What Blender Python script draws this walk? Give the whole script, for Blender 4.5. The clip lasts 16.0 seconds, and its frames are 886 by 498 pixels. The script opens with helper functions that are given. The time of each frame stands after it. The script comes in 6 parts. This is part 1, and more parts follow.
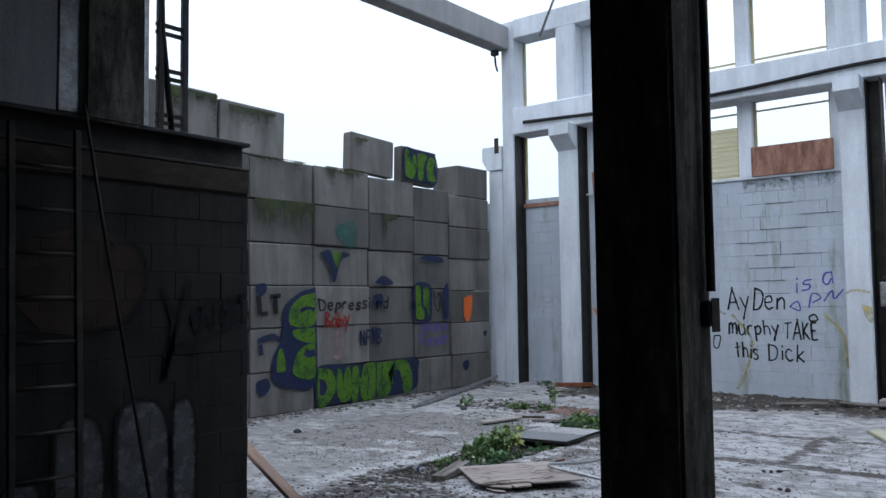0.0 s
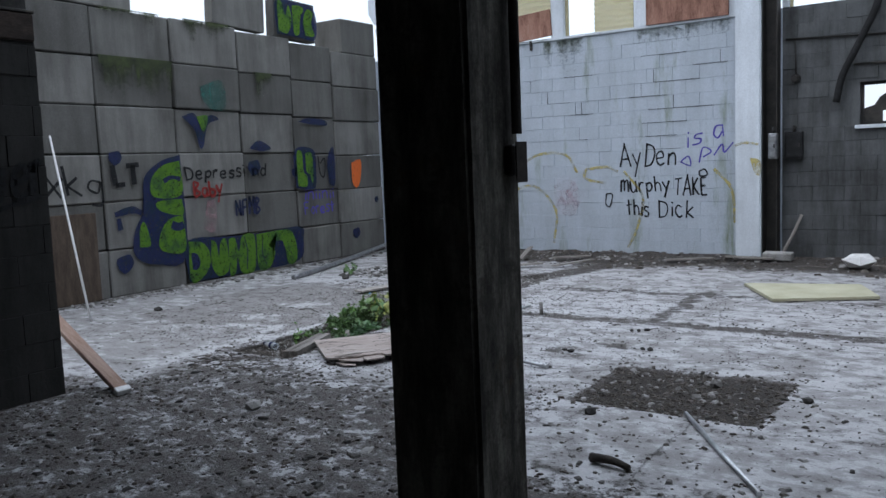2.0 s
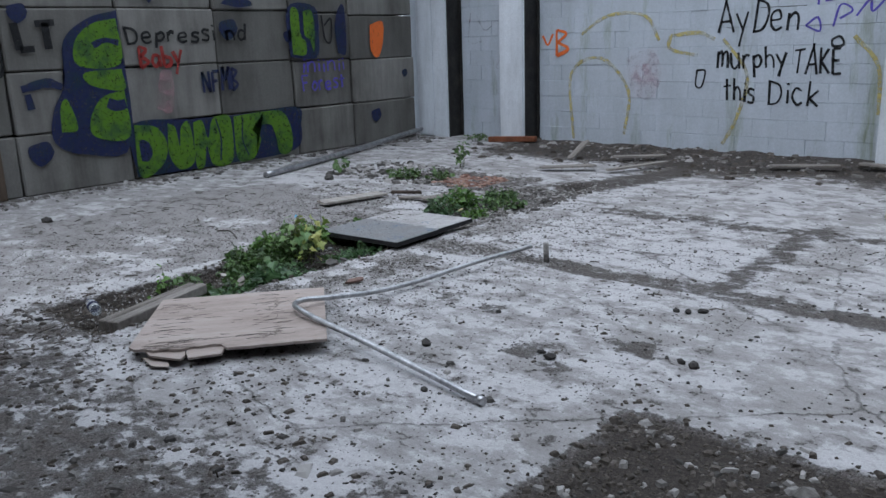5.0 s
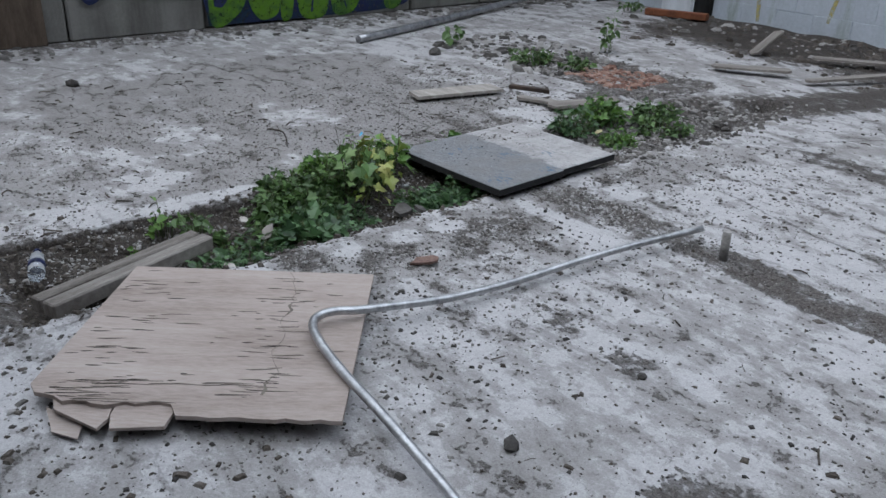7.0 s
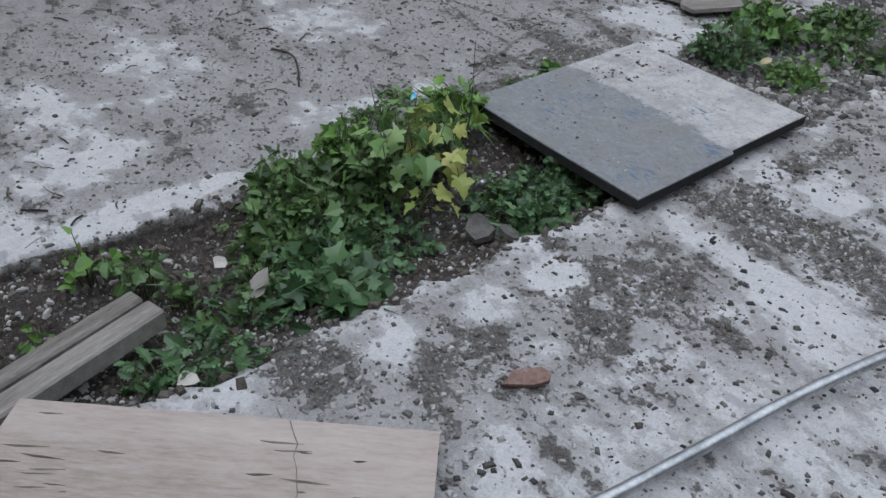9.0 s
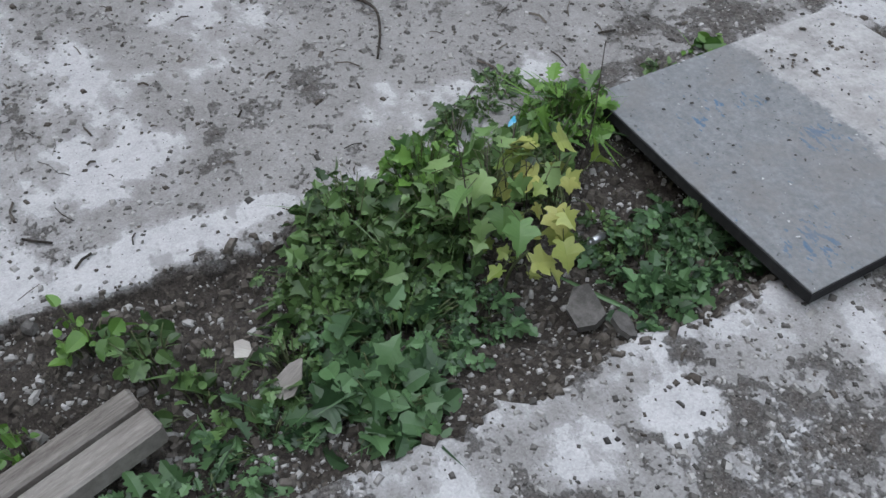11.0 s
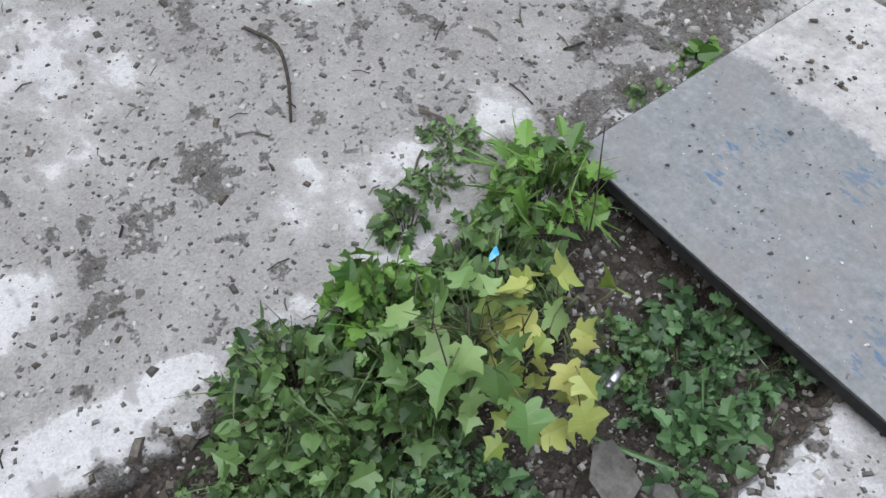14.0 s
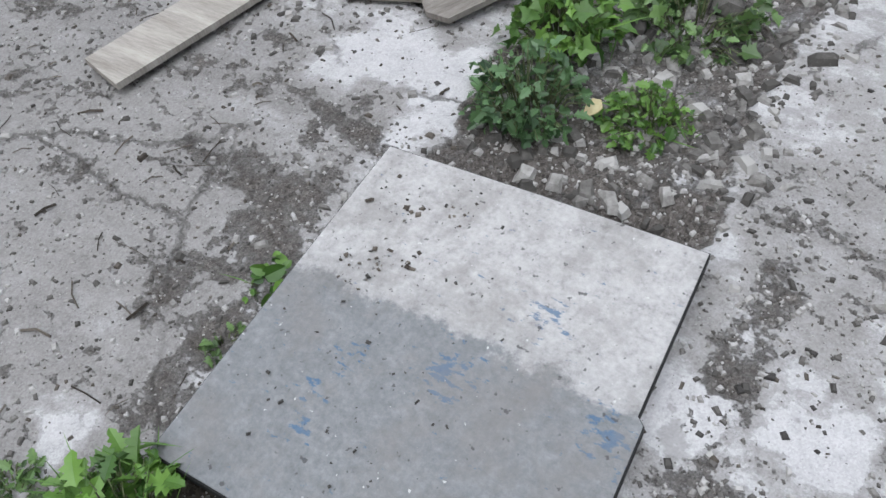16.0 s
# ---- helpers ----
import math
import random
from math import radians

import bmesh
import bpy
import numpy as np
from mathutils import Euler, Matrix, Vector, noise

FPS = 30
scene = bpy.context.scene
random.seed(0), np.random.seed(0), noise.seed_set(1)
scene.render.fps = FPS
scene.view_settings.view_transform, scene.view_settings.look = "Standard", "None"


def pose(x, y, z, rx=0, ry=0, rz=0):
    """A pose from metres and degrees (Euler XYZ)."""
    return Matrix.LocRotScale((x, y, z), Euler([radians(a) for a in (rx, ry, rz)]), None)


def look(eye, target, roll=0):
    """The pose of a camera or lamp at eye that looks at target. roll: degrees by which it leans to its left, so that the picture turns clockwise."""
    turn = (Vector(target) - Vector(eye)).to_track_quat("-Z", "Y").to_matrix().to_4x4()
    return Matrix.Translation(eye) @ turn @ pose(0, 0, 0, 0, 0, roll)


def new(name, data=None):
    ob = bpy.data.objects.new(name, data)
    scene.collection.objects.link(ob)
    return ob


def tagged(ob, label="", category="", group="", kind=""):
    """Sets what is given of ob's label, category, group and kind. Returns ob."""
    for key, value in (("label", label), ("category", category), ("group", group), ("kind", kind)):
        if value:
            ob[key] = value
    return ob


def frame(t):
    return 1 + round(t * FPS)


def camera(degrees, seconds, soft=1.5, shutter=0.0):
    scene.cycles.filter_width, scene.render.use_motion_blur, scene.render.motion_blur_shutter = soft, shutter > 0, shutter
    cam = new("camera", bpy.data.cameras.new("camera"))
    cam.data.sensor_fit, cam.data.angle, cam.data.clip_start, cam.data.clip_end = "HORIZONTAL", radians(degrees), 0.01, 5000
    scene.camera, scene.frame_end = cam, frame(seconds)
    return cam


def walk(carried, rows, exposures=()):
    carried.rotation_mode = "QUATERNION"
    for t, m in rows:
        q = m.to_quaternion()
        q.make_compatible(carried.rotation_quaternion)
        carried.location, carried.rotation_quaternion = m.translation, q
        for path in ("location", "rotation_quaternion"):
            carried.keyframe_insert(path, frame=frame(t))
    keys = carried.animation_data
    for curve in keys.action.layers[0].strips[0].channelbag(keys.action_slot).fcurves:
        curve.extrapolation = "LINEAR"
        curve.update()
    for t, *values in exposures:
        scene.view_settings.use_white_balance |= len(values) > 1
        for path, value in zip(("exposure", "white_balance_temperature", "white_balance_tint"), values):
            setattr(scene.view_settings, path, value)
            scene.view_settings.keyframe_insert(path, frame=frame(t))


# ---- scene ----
cam = camera(57.0, 16.0)
PATH = [
    (0, (1.115, 0.136, 1.613), (-0.141, 1.688, 1.734), -0.7),
    (0.5, (1.11, 0.149, 1.611), (-0.134, 1.711, 1.725), -0.9),
    (1, (1.133, 0.255, 1.59), (-0.012, 1.895, 1.568), -3.2),
    (1.5, (1.216, 0.633, 1.569), (0.063, 2.258, 1.389), -0.9),
    (2, (1.222, 1.051, 1.525), (0.109, 2.7, 1.319), -2.3),
    (2.5, (1.175, 1.529, 1.519), (0.118, 3.221, 1.374), -1.1),
    (3, (1.115, 2.079, 1.48), (-0.061, 3.681, 1.252), -4.3),
    (3.5, (1.005, 2.589, 1.403), (-0.136, 4.205, 1.111), -2.5),
    (3.7, (0.919, 2.83, 1.395), (-0.227, 4.433, 1.052), -1.9),
    (5.8, (-0.053, 4.697, 1.426), (-1.417, 6.033, 0.83), -2.2),
    (6, (-0.209, 4.869, 1.451), (-1.572, 6.182, 0.803), -1.8),
    (6.5, (-0.483, 5.174, 1.472), (-1.892, 6.337, 0.659), -0.0),
    (7, (-0.831, 5.388, 1.452), (-2.231, 6.529, 0.594), 2.1),
    (7.5, (-1.156, 5.573, 1.409), (-2.578, 6.601, 0.448), -1.0),
    (8, (-1.517, 5.869, 1.403), (-2.917, 6.782, 0.306), -1.5),
    (8.5, (-1.841, 6.041, 1.374), (-3.22, 6.957, 0.251), 2.0),
    (9, (-2.221, 6.234, 1.377), (-3.484, 7.183, 0.151), 2.5),
    (9.5, (-2.498, 6.416, 1.364), (-3.672, 7.286, -0.002), 1.0),
    (10, (-2.79, 6.689, 1.414), (-3.958, 7.432, -0.03), 1.4),
    (10.2, (-2.846, 6.693, 1.412), (-4.003, 7.376, -0.068), 1.8),
    (12.3, (-2.844, 6.76, 1.381), (-4.15, 7.22, -0.063), -5.4),
    (12.5, (-2.882, 6.769, 1.389), (-4.196, 7.23, -0.048), -4.9),
    (13, (-3.148, 6.91, 1.35), (-4.355, 7.528, -0.12), -3.0),
    (13.5, (-3.409, 6.972, 1.365), (-4.398, 7.63, -0.243), 0.6),
    (14, (-3.466, 6.993, 1.348), (-4.402, 7.605, -0.31), -2.4),
    (14.5, (-3.468, 7.106, 1.363), (-4.365, 7.777, -0.293), -4.9),
    (15, (-3.445, 7.188, 1.369), (-4.28, 8.042, -0.235), -4.7),
    (15.5, (-3.405, 7.311, 1.372), (-4.121, 8.306, -0.207), -4.4),
    (16, (-3.37, 7.636, 1.417), (-4.094, 8.626, -0.162), -7.0),
]
EXPOSURES = [(0.0, -0.02, 5800, 10), (0.5, -0.2, 5800, 10), (1.0, -0.26, 5800, 10), (1.6, -0.06, 5900, 10), (2.5, 0.12, 5900, 10), (3.7, 0.1, 5900, 10), (7.0, 0.05, 6100, 10), (10.0, 0.14, 6150, 10), (12.5, 0.56, 6350, 10), (14.5, 0.74, 6450, 10), (15.5, 0.7, 6450, 10), (16.0, 0.58, 6400, 10)]
walk(cam, [(t, look(eye, target, roll)) for t, eye, target, roll in PATH], EXPOSURES)


# ---- world, sun, exposure ----
scene.view_settings.exposure = 0.0
world = bpy.data.worlds.new("overcast_sky")
world.use_nodes = True
scene.world = world
wn = world.node_tree.nodes
wn.clear()
w_out = wn.new("ShaderNodeOutputWorld")
w_bg = wn.new("ShaderNodeBackground")
w_sky = wn.new("ShaderNodeTexSky")
w_sky.sky_type = "NISHITA"
w_sky.sun_disc = False
w_sky.sun_elevation = radians(48)
w_sky.sun_rotation = radians(200)
w_sky.air_density = 1.0
w_sky.dust_density = 6.0
w_sky.ozone_density = 1.0
w_bg.inputs["Strength"].default_value = 0.15
# a closed white cloud layer, brighter overhead than at the horizon
w_tc = wn.new("ShaderNodeTexCoord")
w_sep = wn.new("ShaderNodeSeparateXYZ")
w_up = wn.new("ShaderNodeMapRange")
w_cloud = wn.new("ShaderNodeMix")
w_mix = wn.new("ShaderNodeMix")
w_cloud.data_type = w_mix.data_type = "RGBA"
w_cloud.inputs[6].default_value = (6.6, 7.0, 7.4, 1)
w_cloud.inputs[7].default_value = (13.5, 14.4, 15.6, 1)
w_mix.inputs[0].default_value = 0.85
wl = world.node_tree.links
wl.new(w_tc.outputs["Generated"], w_sep.inputs[0])
wl.new(w_sep.outputs[2], w_up.inputs[0])
wl.new(w_up.outputs[0], w_cloud.inputs[0])
wl.new(w_sky.outputs[0], w_mix.inputs[6])
wl.new(w_cloud.outputs[2], w_mix.inputs[7])
wl.new(w_mix.outputs[2], w_bg.inputs[0])
world.node_tree.links.new(w_bg.outputs[0], w_out.inputs[0])

sun_data = bpy.data.lights.new("sun", "SUN")
sun_data.energy = 0.5
sun_data.angle = radians(40)
sun_data.color = (1.0, 0.985, 0.96)
sun = new("sun", sun_data)
sun.matrix_world = look((-3, 2, 30), (-4.5, 9, 0))


# ---- materials ----
def nodes_of(name):
    m = bpy.data.materials.new(name)
    m.use_nodes = True
    t = m.node_tree
    b = t.nodes["Principled BSDF"]
    return m, t, b


def add(t, kind, **sets):
    n = t.nodes.new(kind)
    for k, v in sets.items():
        n.inputs[k.replace("_", " ")].default_value = v
    return n


def ramp(t, src, stops):
    r = t.nodes.new("ShaderNodeValToRGB")
    el = r.color_ramp.elements
    while len(el) < len(stops):
        el.new(0.5)
    for e, (p, c) in zip(el, stops):
        e.position = p
        e.color = (*c, 1) if len(c) == 3 else c
    t.links.new(src, r.inputs[0])
    return r.outputs[0]


def grey(v):
    return (v, v, v)


def mix(t, fac, a, b, mode="MIX"):
    n = t.nodes.new("ShaderNodeMix")
    n.data_type = "RGBA"
    n.blend_type = mode
    for sock, v in ((n.inputs[0], fac), (n.inputs[6], a), (n.inputs[7], b)):
        if hasattr(v, "is_linked"):
            t.links.new(v, sock)
        elif isinstance(v, (int, float)):
            sock.default_value = v
        else:
            sock.default_value = (*v, 1)
    return n.outputs[2]


def math_node(t, op, a, b=0.0, clamp=False):
    n = t.nodes.new("ShaderNodeMath")
    n.operation = op
    n.use_clamp = clamp
    for sock, v in ((n.inputs[0], a), (n.inputs[1], b)):
        if hasattr(v, "is_linked"):
            t.links.new(v, sock)
        else:
            sock.default_value = v
    return n.outputs[0]


def coords(t, scale=(1, 1, 1), world_space=True):
    """World coordinates, or the object's own, stretched."""
    g = t.nodes.new("ShaderNodeNewGeometry").outputs["Position"] if world_space else t.nodes.new("ShaderNodeTexCoord").outputs["Object"]
    m = t.nodes.new("ShaderNodeMapping")
    m.inputs["Scale"].default_value = scale
    t.links.new(g, m.inputs["Vector"])
    return m.outputs[0]


def noise_of(t, vec, scale, detail=6.0, rough=0.6, out=0):
    n = t.nodes.new("ShaderNodeTexNoise")
    n.inputs["Scale"].default_value = scale
    n.inputs["Detail"].default_value = detail
    n.inputs["Roughness"].default_value = rough
    t.links.new(vec, n.inputs["Vector"])
    return n.outputs[out]


def bump_of(t, b, height, strength=0.4, dist=0.02):
    n = t.nodes.new("ShaderNodeBump")
    n.inputs["Strength"].default_value = strength
    n.inputs["Distance"].default_value = dist
    t.links.new(height, n.inputs["Height"])
    t.links.new(n.outputs[0], b.inputs["Normal"])


def surface(name, dark, mid, light, scale=3.0, fine=40.0, rough=0.9, bump=0.3, metal=0.0, stretch=(1, 1, 1), own=False, vary=0.12):
    """A worn surface: blotches, grain, a little change from piece to piece, relief."""
    m, t, b = nodes_of(name)
    v = coords(t, stretch, not own)
    big = noise_of(t, v, scale, 8, 0.65)
    small = noise_of(t, v, fine, 4, 0.7)
    s = math_node(t, "ADD", math_node(t, "MULTIPLY", big, 0.65), math_node(t, "MULTIPLY", small, 0.35))
    info = t.nodes.new("ShaderNodeObjectInfo")
    isl = t.nodes.new("ShaderNodeNewGeometry").outputs["Random Per Island"]
    own_tone = math_node(t, "FRACT", math_node(t, "ADD", info.outputs["Random"], isl))
    s = math_node(t, "ADD", s, math_node(t, "MULTIPLY", math_node(t, "SUBTRACT", own_tone, 0.5), vary))
    col = ramp(t, s, [(0.33, dark), (0.5, mid), (0.68, light)])
    t.links.new(col, b.inputs["Base Color"])
    b.inputs["Roughness"].default_value = rough
    b.inputs["Metallic"].default_value = metal
    b.inputs["Specular IOR Level"].default_value = 0.3
    bump_of(t, b, s, bump, 0.02)
    return m


def grains(t, vec, scale, out="Color"):
    """Packed grit: every grain has its own brightness."""
    n = t.nodes.new("ShaderNodeTexVoronoi")
    n.inputs["Scale"].default_value = scale
    t.links.new(vec, n.inputs["Vector"])
    return n.outputs[out]


def floor_material():
    """Pale slab under a thin grey film of dust, with gritty soil where it has gathered."""
    m, t, b = nodes_of("dirty_concrete")
    v = coords(t)
    dirt = t.nodes.new("ShaderNodeAttribute")
    dirt.attribute_name = "dirt"
    dust = t.nodes.new("ShaderNodeAttribute")
    dust.attribute_name = "dust"
    broad = noise_of(t, v, 1.3, 10, 0.62)
    patch = noise_of(t, coords(t, (1.0, 1.5, 1)), 4.2, 12, 0.66)
    blots = noise_of(t, v, 13, 9, 0.68)
    specks = noise_of(t, v, 48, 6, 0.7)
    big_grit = grains(t, v, 110)
    small_grit = grains(t, v, 260)

    def off(n, k):
        return math_node(t, "MULTIPLY", math_node(t, "SUBTRACT", n, 0.5), k)

    film = math_node(t, "ADD", dust.outputs["Fac"], math_node(t, "ADD", off(broad, 1.0), math_node(t, "ADD", off(patch, 1.7), off(blots, 1.0))))
    film = ramp(t, film, [(0.36, grey(0)), (0.41, grey(0.4)), (0.47, grey(0.6)), (0.6, grey(0.86)), (0.8, grey(1))])
    heavy = math_node(t, "ADD", dirt.outputs["Fac"], math_node(t, "ADD", off(patch, 1.1), math_node(t, "ADD", off(blots, 1.1), off(specks, 0.5))))
    heavy = ramp(t, heavy, [(0.16, grey(0)), (0.2, grey(0.55)), (0.3, grey(0.85)), (0.4, grey(1))])
    grit = math_node(t, "ADD", math_node(t, "MULTIPLY", big_grit, 0.3), math_node(t, "MULTIPLY", small_grit, 0.35))
    grit = math_node(t, "ADD", grit, math_node(t, "MULTIPLY", specks, 0.35))
    soil = ramp(t, grit, [(0.25, (0.026, 0.022, 0.019)), (0.42, (0.07, 0.061, 0.055)), (0.58, (0.118, 0.106, 0.098)), (0.74, (0.19, 0.174, 0.162)), (0.88, (0.38, 0.36, 0.34))])
    # dark soil colour; in the trench it also carries the shadow of the recess
    dark_shaded = ramp(t, dirt.outputs["Fac"], [(0.36, grey(0)), (0.42, grey(0.3)), (0.6, grey(0.9))])
    soil = mix(t, dark_shaded, soil, mix(t, 1.0, soil, (0.32, 0.28, 0.24), "MULTIPLY"))
    tone = math_node(t, "ADD", math_node(t, "MULTIPLY", blots, 0.5), math_node(t, "ADD", math_node(t, "MULTIPLY", specks, 0.3), math_node(t, "MULTIPLY", small_grit, 0.2)))
    slab = ramp(t, tone, [(0.31, (0.24, 0.234, 0.236)), (0.41, (0.35, 0.343, 0.347)), (0.52, (0.415, 0.408, 0.413)), (0.66, (0.49, 0.483, 0.486))])
    silt = ramp(t, math_node(t, "ADD", math_node(t, "MULTIPLY", tone, 0.75), math_node(t, "MULTIPLY", broad, 0.25)), [(0.36, (0.125, 0.117, 0.112)), (0.47, (0.2, 0.191, 0.186)), (0.6, (0.265, 0.256, 0.251))])
    damp = ramp(t, noise_of(t, coords(t, (1.0, 1.6, 1)), 5.5, 5, 0.55), [(0.62, grey(0)), (0.65, grey(0.55)), (0.72, grey(0.7))])
    slab = mix(t, damp, slab, (0.19, 0.184, 0.182))
    crk = t.nodes.new("ShaderNodeTexVoronoi")
    crk.feature = "DISTANCE_TO_EDGE"
    crk.inputs["Scale"].default_value = 0.5
    warp = mix(t, 0.16, v, noise_of(t, v, 2.2, 7, 0.75, 1))
    t.links.new(warp, crk.inputs["Vector"])
    crack = ramp(t, crk.outputs["Distance"], [(0.0, grey(1)), (0.0015, grey(0.7)), (0.003, grey(0))])
    crack = math_node(t, "MULTIPLY", crack, ramp(t, broad, [(0.4, grey(0)), (0.54, grey(1))]))
    col = mix(t, film, slab, silt)
    col = mix(t, heavy, col, soil)
    crumbs = noise_of(t, v, 24, 3, 0.55)
    crumbs = ramp(t, math_node(t, "ADD", crumbs, off(patch, 0.4)), [(0.65, grey(0)), (0.72, grey(0.4))])
    col = mix(t, crumbs, col, (0.085, 0.077, 0.07))
    col = mix(t, math_node(t, "MULTIPLY", crack, 0.75), col, (0.06, 0.055, 0.05))
    t.links.new(col, b.inputs["Base Color"])
    cover = math_node(t, "MAXIMUM", math_node(t, "MULTIPLY", film, 0.6), heavy)
    t.links.new(ramp(t, cover, [(0.0, grey(0.52)), (0.6, grey(0.92))]), b.inputs["Roughness"])
    b.inputs["Specular IOR Level"].default_value = 0.4
    rough = math_node(t, "MULTIPLY", grit, math_node(t, "ADD", 0.15, heavy))
    h = math_node(t, "ADD", math_node(t, "MULTIPLY", rough, 0.9), math_node(t, "MULTIPLY", specks, 0.25))
    h = math_node(t, "SUBTRACT", math_node(t, "ADD", h, math_node(t, "MULTIPLY", cover, 0.25)), math_node(t, "MULTIPLY", crack, 0.5))
    bump_of(t, b, h, 0.9, 0.014)
    return m


def streaked(name, base, grime, moss=None, scale=1.4, amount=0.5, rough=0.9, vary=0.1, joint=0.0):
    """Concrete or paint with run-down stains; moss, where given, in green runs."""
    m, t, b = nodes_of(name)
    v = coords(t)
    runs = noise_of(t, coords(t, (2.6, 2.6, 0.35)), scale * 1.6, 8, 0.65)
    blot = noise_of(t, v, scale, 8, 0.65)
    fine = noise_of(t, v, 45, 5, 0.7)
    info = t.nodes.new("ShaderNodeObjectInfo")
    tone = math_node(t, "ADD", math_node(t, "MULTIPLY", math_node(t, "SUBTRACT", info.outputs["Random"], 0.5), vary), math_node(t, "ADD", 0.75, math_node(t, "MULTIPLY", fine, 0.5)))
    col = mix(t, 1.0, base, tone, "MULTIPLY")
    dirt = ramp(t, math_node(t, "ADD", math_node(t, "MULTIPLY", runs, 0.55), math_node(t, "MULTIPLY", blot, 0.45)), [(0.42, grey(0)), (0.7, grey(amount * 1.6))])
    col = mix(t, dirt, col, grime)
    if moss:
        mv = noise_of(t, coords(t, (3.0, 3.0, 0.5)), 1.1, 9, 0.7)
        mm = ramp(t, mv, [(0.56, grey(0)), (0.7, grey(0.85))])
        col = mix(t, mm, col, moss)
    t.links.new(col, b.inputs["Base Color"])
    b.inputs["Roughness"].default_value = rough
    b.inputs["Specular IOR Level"].default_value = 0.3
    bump_of(t, b, math_node(t, "ADD", fine, math_node(t, "MULTIPLY", blot, 0.6)), 0.35, 0.012)
    return m


def paint(name, col, rough=0.8, other=None):
    m, t, b = nodes_of(name)
    v = coords(t)
    n = noise_of(t, v, 18, 6, 0.7)
    c = mix(t, ramp(t, n, [(0.35, grey(0)), (0.75, grey(0.55))]), col, tuple(0.6 * x + 0.03 for x in col))
    if other:
        c = mix(t, ramp(t, noise_of(t, v, 4.5, 6, 0.65), [(0.48, grey(0)), (0.64, grey(0.85))]), c, other)
    t.links.new(ramp(t, noise_of(t, v, 30, 8, 0.75), [(0.3, grey(0.25)), (0.46, grey(0.95))]), b.inputs["Alpha"])
    b.inputs["Specular IOR Level"].default_value = 0.2
    t.links.new(c, b.inputs["Base Color"])
    b.inputs["Roughness"].default_value = rough
    return m


def faded(name, col, hole=0.5):
    """Thin overspray: paint worn through in places."""
    m, t, b = nodes_of(name)
    v = coords(t)
    n = noise_of(t, v, 9, 8, 0.75)
    b.inputs["Base Color"].default_value = (*col, 1)
    b.inputs["Roughness"].default_value = 0.8
    t.links.new(ramp(t, n, [(hole - 0.14, grey(0.05)), (hole + 0.16, grey(0.8))]), b.inputs["Alpha"])
    return m


def leaf_material(name, a, c):
    m, t, b = nodes_of(name)
    geo = t.nodes.new("ShaderNodeNewGeometry")
    info = t.nodes.new("ShaderNodeObjectInfo")
    r = math_node(t, "FRACT", math_node(t, "ADD", geo.outputs["Random Per Island"], info.outputs["Random"]))
    n = noise_of(t, coords(t), 60, 4, 0.6)
    f = math_node(t, "ADD", math_node(t, "MULTIPLY", r, 0.75), math_node(t, "MULTIPLY", n, 0.25))
    col = ramp(t, f, [(0.1, a), (0.9, c)])
    t.links.new(col, b.inputs["Base Color"])
    b.inputs["Roughness"].default_value = 0.42
    tr = t.nodes.new("ShaderNodeBsdfTranslucent")
    t.links.new(col, tr.inputs[0])
    mx = t.nodes.new("ShaderNodeMixShader")
    mx.inputs[0].default_value = 0.3
    t.links.new(b.outputs[0], mx.inputs[1])
    t.links.new(tr.outputs[0], mx.inputs[2])
    t.links.new(mx.outputs[0], t.nodes["Material Output"].inputs[0])
    return m


M = {}
M["floor"] = floor_material()
M["block"] = streaked("precast_concrete", (0.165, 0.16, 0.147), (0.052, 0.049, 0.043), None, 1.0, 0.6, vary=0.75)
M["cinder"] = streaked("painted_block", (0.45, 0.495, 0.55), (0.24, 0.26, 0.275), (0.2, 0.235, 0.17), 0.9, 0.3, vary=0.06)
M["grimy"] = streaked("grimy_block", (0.1, 0.104, 0.106), (0.02, 0.02, 0.019), None, 1.5, 0.62, vary=0.25)
# inner wall: near-black base carries the dimness under the entrance ceiling
M["darkblock"] = streaked("shaded_block", (0.03, 0.029, 0.027), (0.007, 0.0067, 0.0063), None, 1.2, 0.7, vary=0.15)
M["upperblock"] = streaked("dusty_block", (0.36, 0.37, 0.38), (0.16, 0.16, 0.16), None, 1.2, 0.5, vary=0.15)
M["paintconc"] = streaked("painted_concrete", (0.66, 0.7, 0.745), (0.3, 0.32, 0.34), None, 1.1, 0.4)


